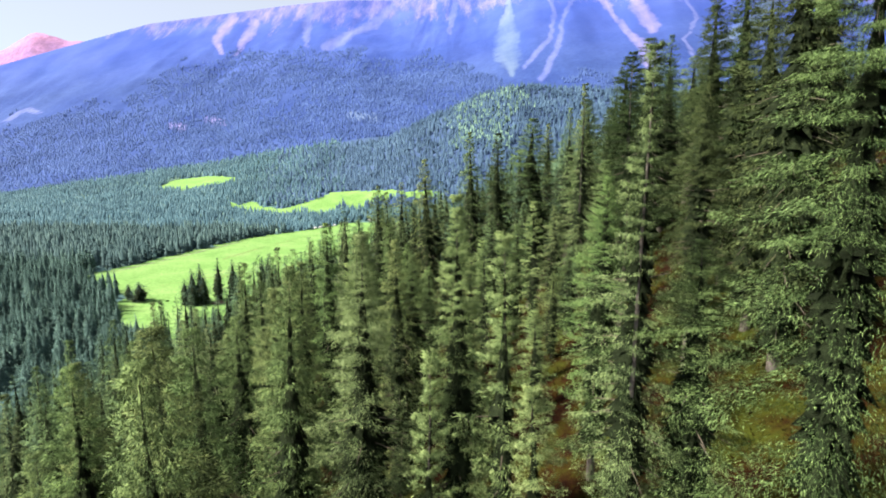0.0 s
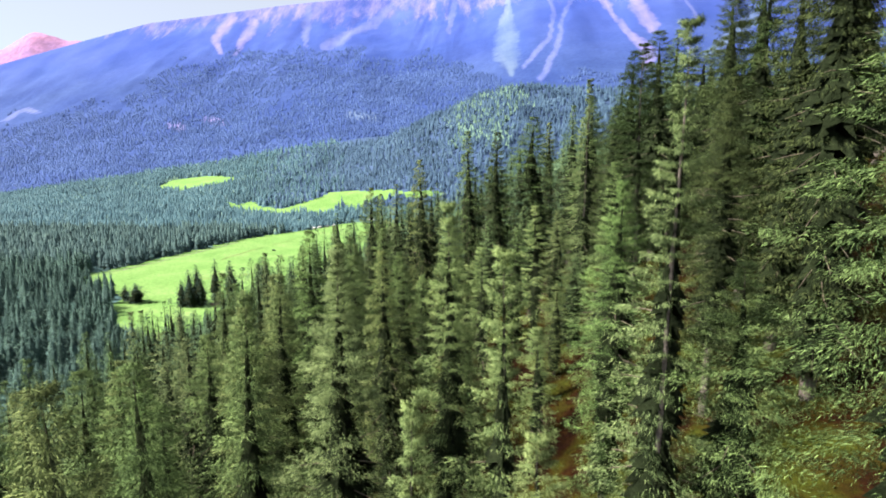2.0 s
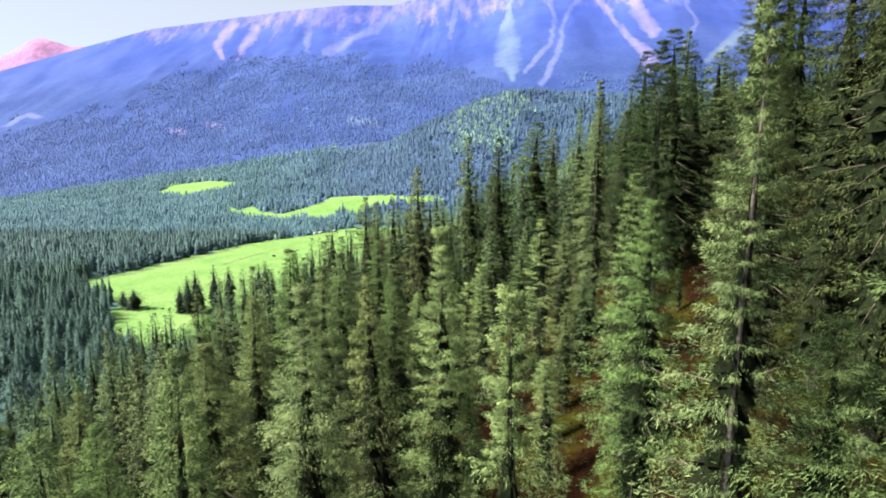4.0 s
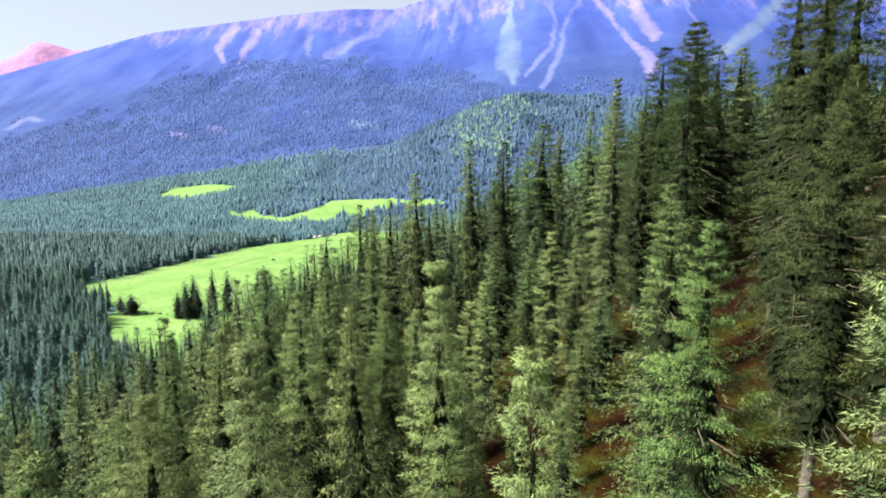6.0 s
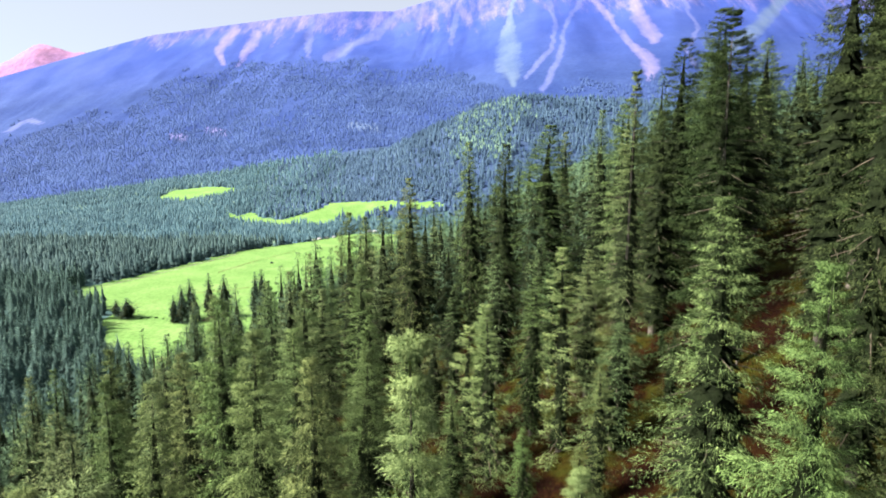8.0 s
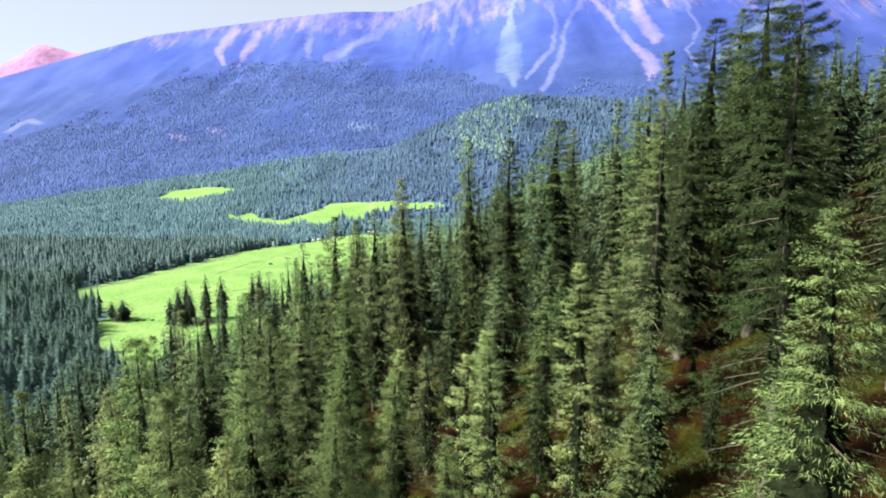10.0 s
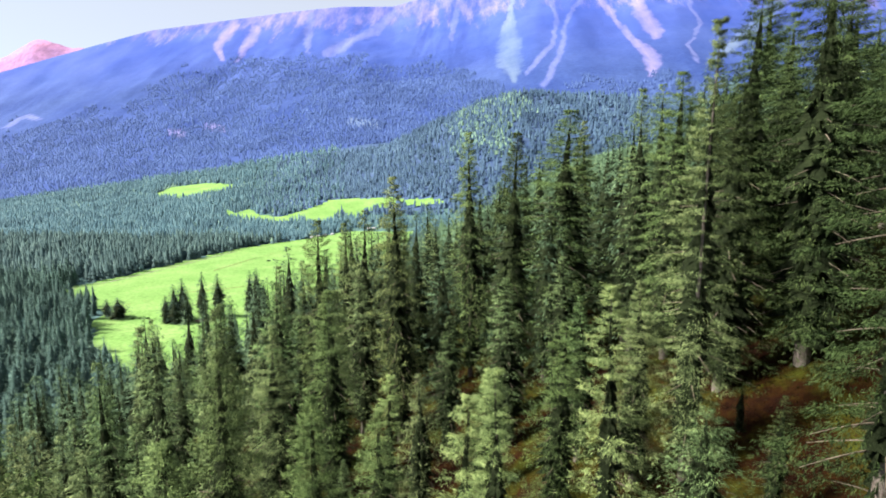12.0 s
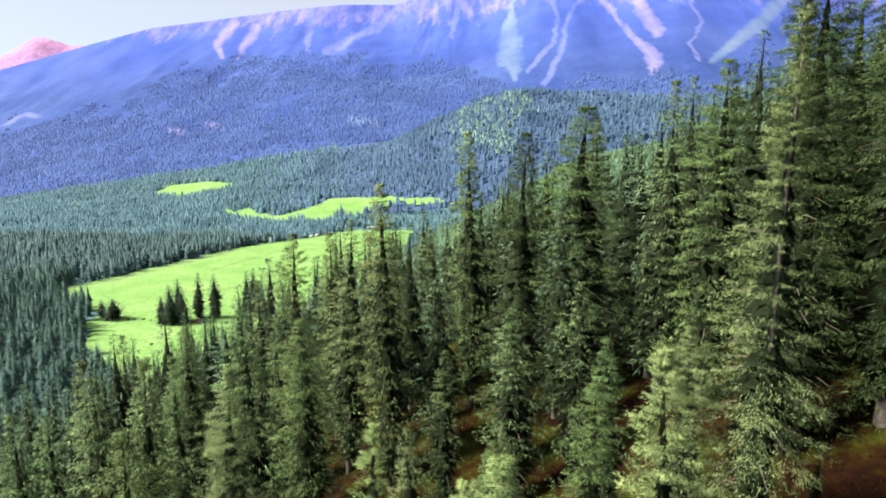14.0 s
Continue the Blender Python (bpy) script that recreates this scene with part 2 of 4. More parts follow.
def land(x, y):
    """Height of the ground at places x, y (arrays)."""
    x, y = np.asarray(x, float), np.asarray(y, float)
    b = x / np.maximum(y, 60.0)
    floor = -4 + 1.2 * fbm(x, y, 60, 3)
    # unseen rise beyond the right of the view, added to block sky light
    upper = 0.6 * np.clip(x - 50 - 0.95 * np.maximum(y - 15, 0), 0, 260)
    near = np.maximum(hillside(x, y) + upper + 1.4 * fbm(x, y, 14, 4), floor)
    e_foot, e_sky, e_kn = at(FOOT, b), at(SKYLINE, b), at(KNOLL, b)
    z_foot = EYE_Z + e_foot * Y_FOOT
    s1 = np.clip((y - 880) / (Y_FOOT - 880), 0, 1)
    fan = floor + (z_foot - floor) * s1 ** 1.25
    s2 = np.clip((y - Y_FOOT) / (Y_TOP - Y_FOOT), 0, 1)
    rise = EYE_Z + (e_foot + (e_sky - e_foot) * s2 ** 0.92) * y
    spurs = np.abs(fbm(x - 0.1 * y, y * 0.3, 520, 4))
    rough = s2 * (1 - s2 ** 3)
    rise = rise + rough * (130 * (0.10 - spurs)) + 26 * rough * fbm(x, y, 120, 4)
    ribs = np.abs(fbm(x + 40 * np.sin(y / 300), y * 0.16, 150, 4))
    rise = rise + 70 * rough * s2 * (0.12 - ribs)
    rise = np.minimum(rise, EYE_Z + (e_sky - 0.02 * (1 - s2)) * y)
    back = np.where(y > Y_TOP, (y - Y_TOP) * 0.9, 0)
    far = np.where(y > Y_FOOT, rise - back, fan)
    k = np.clip((y - 960) / (Y_KNOLL - 960), 0, 1)
    knoll = floor + (EYE_Z + e_kn * Y_KNOLL - floor) * k ** 0.85 - np.maximum(y - Y_KNOLL, 0) * 0.35 + 14 * k * fbm(x, y, 160, 4)
    far = np.maximum(far, np.where(b > -0.4, knoll, 0))
    t = np.clip((y - 900) / 350, 0, 1)
    return np.where(y < 900, near, np.maximum(far, near * (1 - t) + far * t))


def inside(poly, x, y):
    x, y = np.asarray(x, float), np.asarray(y, float)
    hit = np.zeros(x.shape, bool)
    for (x0, y0), (x1, y1) in zip(poly, poly[1:] + poly[:1]):
        cross = ((y0 > y) != (y1 > y)) & (x < (x1 - x0) * (y - y0) / ((y1 - y0) or 1e-9) + x0)
        hit ^= cross
    return hit


def mesh_of(name, verts, faces, materials, smooth=False):
    me = bpy.data.meshes.new(name)
    if isinstance(faces, np.ndarray):
        verts = np.ascontiguousarray(verts, dtype=np.float32)
        n = len(faces)
        me.vertices.add(len(verts))
        me.vertices.foreach_set("co", verts.ravel())
        me.loops.add(3 * n)
        me.loops.foreach_set("vertex_index", np.ascontiguousarray(faces, dtype=np.int32).ravel())
        me.polygons.add(n)
        me.polygons.foreach_set("loop_start", np.arange(0, 3 * n, 3, dtype=np.int32))
    else:
        me.from_pydata(np.asarray(verts).tolist() if not isinstance(verts, list) else verts, [], faces)
    for m in materials:
        me.materials.append(m)
    if smooth:
        me.polygons.foreach_set("use_smooth", [True] * len(me.polygons))
    me.update(calc_edges=True)
    return me


def grid_mesh(name, xs, ys, height, materials, pick=None, keep=None):
    gx, gy = np.meshgrid(xs, ys)
    gz = height(gx, gy)
    nx = len(xs)
    faces, index = [], []
    cx, cy = (gx[:-1, :-1] + gx[1:, 1:]) / 2, (gy[:-1, :-1] + gy[1:, 1:]) / 2
    ok = keep(cx, cy) if keep else np.ones(cx.shape, bool)
    slot = pick(cx, cy) if pick else np.zeros(cx.shape, int)
    for j, i in zip(*np.nonzero(ok)):
        a = int(j * nx + i)
        faces.append((a, a + 1, a + 1 + nx, a + nx))
        index.append(int(slot[j, i]))
    me = mesh_of(name, np.stack([gx.ravel(), gy.ravel(), gz.ravel()], 1), faces, materials, True)
    me.polygons.foreach_set("material_index", index)
    return me


def steps(*stretches):
    out = []
    for a, b, d in stretches:
        out += list(np.arange(a, b, d))
    return np.array(out)


XS = steps((-4600, -3000, 100), (-3000, -1500, 30), (-1500, -160, 17), (-160, -50, 6), (-50, 60, 2.0), (60, 200, 10), (200, 1700, 17), (1700, 2600, 45), (2600, 4601, 100))
YS = steps((-900, -100, 80), (-100, -10, 10), (-10, 90, 2.0), (90, 300, 8), (300, 1500, 20), (1500, 3450, 18), (3450, 3701, 60))


def land_slot(x, y):
    low = np.where((x / np.maximum(y, 60) > -0.3) & (y > 1000), 3, 1)
    return np.where(y > Y_FOOT, 2, np.where((foot_x(x, y) < -128) | (y > 900), low, 0))


ground = new("ground", grid_mesh("ground", XS, YS, land, [FOREST_FLOOR, VALLEY_FLOOR_HAZE, SLOPE_FOREST_HAZE, KNOLL_FLOOR_HAZE], land_slot))
tagged(ground, "wooded hillside, valley floor and forested mountain slopes painted blue with haze", "ground", kind="structure")

# tongues of scree: bearing, elevation and half width along each, as tangents
SCREE_LINES = [
    ([(0.125, 0.33, 0.003), (0.116, 0.27, 0.005), (0.114, 0.24, 0.016), (0.115, 0.212, 0.028), (0.117, 0.187, 0.028), (0.120, 0.168, 0.014), (0.122, 0.152, 0.006)], "green"),
    ([(0.128, 0.40, 0.004), (0.130, 0.33, 0.003), (0.115, 0.27, 0.003), (0.105, 0.24, 0.002)], "grey"),
    ([(0.165, 0.38, 0.004), (0.182, 0.30, 0.004), (0.199, 0.252, 0.005), (0.191, 0.212, 0.006), (0.143, 0.164, 0.005)], "grey"),
    ([(0.26, 0.38, 0.005), (0.248, 0.31, 0.005), (0.216, 0.256, 0.005), (0.206, 0.198, 0.007), (0.180, 0.145, 0.008)], "grey"),
    ([(0.25, 0.33, 0.010), (0.27, 0.291, 0.008), (0.315, 0.24, 0.006), (0.34, 0.215, 0.008)], "pale"),
    ([(0.32, 0.34, 0.008), (0.345, 0.27, 0.018), (0.375, 0.235, 0.016)], "pale"),
    ([(0.335, 0.222, 0.006), (0.360, 0.200, 0.014), (0.370, 0.183, 0.020), (0.372, 0.166, 0.010)], "pale"),
    ([(0.41, 0.34, 0.006), (0.413, 0.31, 0.005), (0.451, 0.247, 0.004), (0.432, 0.213, 0.004), (0.452, 0.186, 0.004)], "grey"),
    ([(0.62, 0.34, 0.012), (0.603, 0.31, 0.013), (0.56, 0.252, 0.018), (0.515, 0.217, 0.014), (0.471, 0.183, 0.007)], "green"),
    ([(-0.372, 0.248, 0.012), (-0.395, 0.225, 0.012), (-0.403, 0.212, 0.010), (-0.397, 0.190, 0.006)], "pale"),
    ([(-0.335, 0.240, 0.010), (-0.345, 0.225, 0.012), (-0.360, 0.205, 0.008), (-0.372, 0.186, 0.003)], "pale"),
    ([(-0.235, 0.265, 0.006), (-0.243, 0.235, 0.010), (-0.245, 0.200, 0.005)], "grey"),
    ([(-0.165, 0.222, 0.008), (-0.185, 0.210, 0.014), (-0.21, 0.200, 0.010)], "grey"),
    ([(-0.09, 0.27, 0.006), (-0.12, 0.24, 0.012), (-0.17, 0.22, 0.006)], "grey"),
    ([(-0.505, 0.245, 0.005), (-0.515, 0.215, 0.006)], "grey"),
    ([(0.02, 0.27, 0.008), (0.012, 0.225, 0.006)], "grey"),
]
SCREE_LINES += [
    ([(-0.80, 0.070, 0.003), (-0.76, 0.092, 0.004), (-0.74, 0.085, 0.003)], "grey"),
    ([(-0.50, 0.062, 0.008), (-0.48, 0.058, 0.010)], "pale"),
    ([(-0.43, 0.072, 0.010), (-0.40, 0.066, 0.006)], "pale"),
    ([(-0.17, 0.080, 0.010), (-0.12, 0.075, 0.010)], "green"),
]


def stain(me, kind):
    """How thick the loose stones of one kind lie at each vertex."""
    n = len(me.vertices)
    co = np.empty(n * 3)
    me.vertices.foreach_get("co", co)
    x, y, z = co.reshape(-1, 3).T
    up = y > 1450
    b, e = x[up] / y[up], (z[up] - EYE_Z) / y[up]
    b = b + 0.006 * fbm(e * 1000, b * 300, 12, 3)
    best = np.zeros(len(b))
    for line, k in SCREE_LINES:
        if k != kind:
            continue
        for (b0, e0, w0), (b1, e1, w1) in zip(line, line[1:]):
            t = np.clip(((b - b0) * (b1 - b0) + (e - e0) * (e1 - e0)) / ((b1 - b0) ** 2 + (e1 - e0) ** 2), 0, 1)
            gap = np.hypot(b - b0 - t * (b1 - b0), e - e0 - t * (e1 - e0))
            best = np.maximum(best, np.clip(1.25 - gap / np.maximum(w0 + t * (w1 - w0), 0.0045), 0, 1))
    full = np.zeros(n)
    full[up] = best
    me.attributes.new(kind, "FLOAT", "POINT").data.foreach_set("value", full)


for kind in ("pale", "grey", "green"):
    stain(ground.data, kind)


def part(name, me, parent, label=""):
    ob = new(name, me)
    ob.parent = parent
    return tagged(ob, label) if label else ob


# ---- spruces ----
def unit(v):
    return v / np.maximum(np.linalg.norm(v, axis=1, keepdims=True), 1e-9)


def sprays_at(p, d, length, width, rng, folded=True):
    """Needle sprays: slender blades, folded along the middle, from p along d and nodding at the tip. Returns vertices and triangles."""
    n = len(p)
    d = unit(d)
    a = unit(np.cross(d, unit(rng.normal(size=(n, 3)) * (1, 1, 0.5))))
    b = np.cross(d, a)
    length, width = length[:, None], width[:, None]
    tip = p + d * length + np.array([0, 0, -0.15]) * length
    mid = p + d * length * 0.35
    if folded:
        v = np.stack([p, mid + a * width + b * width * 0.6, mid - a * width + b * width * 0.6, tip], 1).reshape(-1, 3)
        pattern, k = np.array([(0, 1, 3), (0, 3, 2)]), 4
    else:
        v = np.stack([p + a * width, p - a * width, tip], 1).reshape(-1, 3)
        pattern, k = np.array([(0, 1, 2)]), 3
    f = (np.arange(n)[:, None, None] * k + pattern).reshape(-1, 3)
    return v, f


def tube(points, radii, sides=6):
    v, f = [], []
    for k, (p, r) in enumerate(zip(points, radii)):
        for s in range(sides):
            t = 2 * math.pi * s / sides
            v.append((p[0] + r * math.cos(t), p[1] + r * math.sin(t), p[2]))
        if k:
            for s in range(sides):
                a, b = (k - 1) * sides + s, (k - 1) * sides + (s + 1) % sides
                f.append((a, b, b + sides, a + sides))
    return v, f


FACING = {}


def soften(me, normals):
    """Gives sprays the rounded shading of the bough that they belong to."""
    me.polygons.foreach_set("use_smooth", [True] * len(me.polygons))
    me.normals_split_custom_set_from_vertices(normals.tolist())


def spruce(seed, height, radius, sprays, base=0.1, size=1.0, needles=None, gappy=0.3, droop=0.5, limbs=True, power=0.8, per_metre=10, tier=0.55, segs=9, core=0.72, folded=True, lean_side=0.0, tuft=14, spread=0.34, inner=None, bare=(0.0, 0.75), taper=1.9, root=0.2):
    """A spruce at the origin: a trunk with its limbs, and a crown of many needle sprays in drooping layers. Returns the Empty that carries them."""
    rng = np.random.default_rng(seed)
    needles = needles or NEEDLES
    tree = new("spruce")
    zs = np.linspace(-0.6, height * 0.97, 9)
    sway = np.cumsum(rng.normal(0, 0.05, (9, 2)), 0) * np.linspace(0, 1, 9)[:, None]
    r0 = 0.011 * height + 0.03
    radii = [r0 * max(1 - max(z, 0) / height, 0.03) ** 1.1 for z in zs]
    tv, tf = tube([(x, y, z) for (x, y), z in zip(sway, zs)], radii, 7)
    # branches: height, bearing, length
    nb = int(height * per_metre)
    lev = 1 - (1 - np.linspace(0, 1, nb)) ** 1.2
    lev = np.where(lev < 0.72, np.round(lev * height / 0.62) * 0.62 / height, lev)
    u = np.clip(base + (1 - base) * (lev + rng.normal(0, 0.0045, nb)), base, 0.985)
    levels = np.arange(0, height + 2, 0.8)
    wl = 1 - gappy * rng.random(len(levels)) * 1.1
    whorl = np.interp(u * height, levels, wl)
    calm = np.clip((1 - u) * 4, 0.25, 1)
    whorl = 1 - (1 - whorl) * calm
    side = rng.random(6) * 6.28
    az = np.arange(nb) * 2.399 + rng.normal(0, 0.5, nb)
    lop = 1 + 0.14 * np.sin(az + side[0] + u * 5) + 0.12 * np.sin(2 * az + side[1] - u * 9)
    shape = np.minimum(1, (1 - u) * taper / (1 - base)) ** (power + 0.14) * np.minimum(1, 0.75 + (u - base) * 2)
    length = np.maximum(1.2 * radius * shape * whorl * lop * (0.9 + 0.42 * calm * (rng.random(nb) - 0.5)), 0.2)
    length = length * (1 - lean_side * np.clip(np.cos(az), -0.2, 1) * (u > bare[0]) * (u < bare[1]))
    out = np.stack([np.cos(az), np.sin(az), np.zeros(nb)], 1)
    flat = np.stack([-np.sin(az), np.cos(az), np.zeros(nb)], 1)
    up0 = -0.22 + 0.8 * u ** 2 + 0.15 * rng.normal(size=nb)
    sag = droop * (0.7 + 0.5 * rng.random(nb)) * (1 - 0.6 * u)
    axis = np.stack([np.interp(u * height, zs, sway[:, 0]), np.interp(u * height, zs, sway[:, 1]), u * height], 1)

    def along(k, s):
        rise = up0[k] * s - sag[k] * s ** 2 + 0.25 * s ** 4
        return axis[k] + out[k] * (length[k] * s)[:, None] + np.array([0, 0, 1.0]) * (length[k] * rise)[:, None]

    # tufts along the boughs and their hanging rims, each a small cluster of sprays
    nt = max(40, sprays // tuft)
    weight = (length + 0.9) * (1 + 1.2 * (u > 0.7))
    sprays = nt * tuft
    k = rng.choice(nb, nt, p=weight / weight.sum())
    s = root + (1 - root) * rng.random(nt) ** 0.8
    wide = rng.normal(0, 1, nt) * 0.19 * np.sin(np.clip(s, 0, 0.95) * 3.0) ** 0.6
    p = along(k, s) + flat[k] * (wide * length[k])[:, None]
    p[:, 2] -= np.abs(wide) * length[k] * 0.5
    tang = unit(along(k, np.minimum(s + 0.05, 1.05)) - along(k, s - 0.05))
    sgn = np.sign(wide)[:, None]
    down = np.array([0, 0, -1.0])
    kind = rng.random(nt)[:, None]
    d = np.where(kind < 0.35, tang * 0.9 + flat[k] * sgn * (0.35 + 0.6 * rng.random((nt, 1))) + down * 0.15,
                 np.where(kind < 0.85, down * 0.9 + tang * 0.55 + flat[k] * sgn * 0.3, tang + np.array([0, 0, 0.4])))
    d = unit(d + rng.normal(0, 0.2, (nt, 3)))
    puff = spread * (0.7 + 0.6 * rng.random(nt)) * np.clip(0.4 + length[k] * 0.4, 0.6, 1.05)
    lift = rng.random(nt)
    own = lambda a: np.repeat(a, tuft, 0)
    k, s, d, puff = own(k), own(s), own(d), own(puff)
    off = rng.normal(0, 1, (sprays, 3)) * (1.0, 1.0, 0.45)
    p = own(p) + off * (0.34 * puff)[:, None] + d * (puff * 0.5 * (rng.random(sprays) - 0.3))[:, None]
    d = d + 0.24 * off + rng.normal(0, 0.13, (sprays, 3))
    long = size * (0.2 + 0.26 * rng.random(sprays)) * np.clip(0.4 + length[k] * 0.42, 0.6, 1.05)
    face = unit(0.6 * unit(off) + out[k] * 0.45 + np.array([0, 0, 0.75]) + rng.normal(0, 0.2, (sprays, 3)))
    v, f = sprays_at(p, d, 1.0 * long, long * (0.058 + 0.038 * rng.random(sprays)), rng, folded)
    geo = np.cross(v[f[:, 1]] - v[f[:, 0]], v[f[:, 2]] - v[f[:, 0]])
    back = (geo * face).sum(1) < 0
    f[back] = f[back][:, ::-1]
    # leader
    lead = np.array([[sway[-1, 0], sway[-1, 1], height * 0.95]])
    lv, lf = sprays_at(lead, np.array([[0, 0, 1.0]]), np.array([height * 0.04]), np.array([0.05]), rng, folded)
    f = np.concatenate([f, lf + len(v)])
    v = np.concatenate([v, lv])
    # solid inner mass in ragged tiers, coloured dark for the shade inside the crown
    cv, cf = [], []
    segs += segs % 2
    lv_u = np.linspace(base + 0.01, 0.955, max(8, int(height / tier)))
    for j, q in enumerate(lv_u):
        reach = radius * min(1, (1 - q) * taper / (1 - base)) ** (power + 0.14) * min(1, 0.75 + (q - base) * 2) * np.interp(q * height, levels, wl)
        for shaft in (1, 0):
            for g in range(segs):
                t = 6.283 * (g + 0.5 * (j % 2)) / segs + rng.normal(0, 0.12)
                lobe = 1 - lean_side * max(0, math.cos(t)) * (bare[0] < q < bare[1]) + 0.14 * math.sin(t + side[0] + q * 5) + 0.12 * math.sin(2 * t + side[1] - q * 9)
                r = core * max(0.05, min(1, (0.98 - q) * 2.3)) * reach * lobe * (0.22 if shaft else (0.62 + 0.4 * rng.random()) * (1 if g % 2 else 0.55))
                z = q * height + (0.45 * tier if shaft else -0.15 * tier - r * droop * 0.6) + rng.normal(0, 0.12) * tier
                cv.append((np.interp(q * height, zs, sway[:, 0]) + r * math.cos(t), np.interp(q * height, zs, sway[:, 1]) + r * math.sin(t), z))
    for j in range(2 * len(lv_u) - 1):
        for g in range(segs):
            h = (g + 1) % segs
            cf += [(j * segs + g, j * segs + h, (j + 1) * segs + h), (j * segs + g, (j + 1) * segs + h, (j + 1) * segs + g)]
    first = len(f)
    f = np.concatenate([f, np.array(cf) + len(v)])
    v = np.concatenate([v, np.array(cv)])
    crown = mesh_of("crown", v, f, [needles, inner or INNER_SHADE])
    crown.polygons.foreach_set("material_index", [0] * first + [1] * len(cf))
    grow = np.append(np.repeat(np.append(np.clip(0.5 * np.clip((s - 0.6) * 2.2, 0, 1) * rng.random(sprays) + 0.55 * (own(lift) - 0.45) * (s > 0.35), 0, 1), 0.6), 4 if folded else 3), np.zeros(len(cv)))
    tops = np.concatenate([np.repeat(face, 3, 0), np.tile([[0, 0, 1.0]], (3, 1)), unit(np.array(cv) - np.array([0, 0, 1.0]) * np.array(cv)[:, 2:] + np.array([0, 0, 0.4]))])
    FACING[crown.name] = tops
    soften(crown, tops)
    att = crown.attributes.new("growth", "FLOAT", "POINT")
    att.data.foreach_set("value", grow)
    part("crown", crown, tree)
    split = len(tf)
    if limbs:
        for i in np.argsort(-length)[: int(nb * (0.42 if per_metre > 10 else 0.22))]:
            pts = along(np.full(4, i), np.linspace(0, 0.62, 4))
            for j, q in enumerate(pts):
                w = 0.026 * (1 - j / 4.5) * (0.5 + length[i] / radius)
                c = len(tv)
                tv += [(q[0] + flat[i, 0] * w, q[1] + flat[i, 1] * w, q[2]), (q[0] - flat[i, 0] * w, q[1] - flat[i, 1] * w, q[2]), (q[0], q[1], q[2] + 1.6 * w)]
                if j:
                    tf += [(c - 3, c - 2, c + 1, c), (c - 2, c - 1, c + 2, c + 1), (c - 1, c - 3, c, c + 2)]
        # bare snags below the crown
        for i in range(16):
            t, z, l = rng.random() * 6.28, height * (base + 0.08) * (0.3 + rng.random()), 0.4 + 0.9 * rng.random()
            c = len(tv)
            tv += [(0.025, 0, z), (-0.025, 0, z), (0, 0.025, z + 0.05), (l * math.cos(t), l * math.sin(t), z - 0.25 * l)]
            tf += [(c, c + 1, c + 3), (c + 1, c + 2, c + 3), (c + 2, c, c + 3)]
    trunk = mesh_of("trunk", tv, tf, [BARK, DEADWOOD], True)
    trunk.polygons.foreach_set("material_index", [0] * split + [1] * (len(tf) - split))
    part("trunk", trunk, tree, "grey-brown tapering trunk with thin bare limbs")
    return tree


def placed(proto, x, y, top, proto_height, proto_radius, radius=None, turn=0.0, label="", group="spruces on the hillside", dark=False):
    """A copy of a prototype tree, standing on the ground at x, y and reaching up to the height top."""
    z = float(land(np.array([x]), np.array([y]))[0])
    k = (top - z) / proto_height
    w = k if radius is None else 1.05 * radius / proto_radius
    m = Matrix.LocRotScale((x, y, z), Euler((0, 0, turn)), (w, w, k))
    ob = copy_thing(proto, m)
    ob.scale = (w, w, k)
    # shade painted in: this crown takes the darkened needles
    if dark:
        for child in ob.children:
            if child.name.startswith("crown"):
                child.material_slots[0].link = "OBJECT"
                child.material_slots[0].material = NEEDLES_SHADED
    return tagged(ob, label, "tree", group)


H0, R0 = 22.0, 2.5
rnd = random.Random(5)
FINE = dict(per_metre=9, tier=0.42, segs=18, folded=False)
near_protos = [spruce(11 + i, H0, R0, 82000, size=0.33, tuft=13, spread=0.28, core=0.58, base=b, gappy=g, droop=d, power=pw, **FINE) for i, (b, g, d, pw) in enumerate([(0.10, 0.42, 0.55, 0.72), (0.06, 0.30, 0.65, 0.66), (0.22, 0.5, 0.45, 0.78), (0.05, 0.36, 0.8, 0.62)])]
pale_protos = [spruce(21 + i, H0, R0, 82000, size=0.33, tuft=13, spread=0.28, core=0.58, base=0.08, gappy=g, droop=d, power=pw, needles=NEEDLES_PALE, **FINE) for i, (g, d, pw) in enumerate([(0.38, 0.6, 0.95), (0.34, 0.75, 0.8)])]
light_proto = spruce(27, H0, R0, 82000, size=0.33, tuft=13, spread=0.28, core=0.58, base=0.08, gappy=0.5, droop=0.5, power=0.95, needles=NEEDLES_YOUNG, **FINE)
broad_proto = spruce(19, H0, R0, 150000, size=0.24, tuft=24, spread=0.34, per_metre=5.5, tier=0.5, segs=16, core=0.3, folded=False, base=0.05, gappy=0.35, droop=0.85, power=0.66, limbs=False, root=0.04)
open_proto = spruce(17, H0, R0, 76000, size=0.33, tuft=14, spread=0.26, per_metre=7, tier=0.5, segs=14, core=0.32, folded=False, base=0.08, gappy=0.5, droop=0.7, power=0.72, lean_side=0.65, bare=(0.0, 0.8))
split_proto = spruce(25, H0, R0, 80000, size=0.33, tuft=13, spread=0.25, taper=1.5, base=0.08, gappy=0.42, droop=0.6, power=0.9, needles=NEEDLES_PALE, lean_side=0.62, bare=(0.42, 0.93), core=0.5, **FINE)
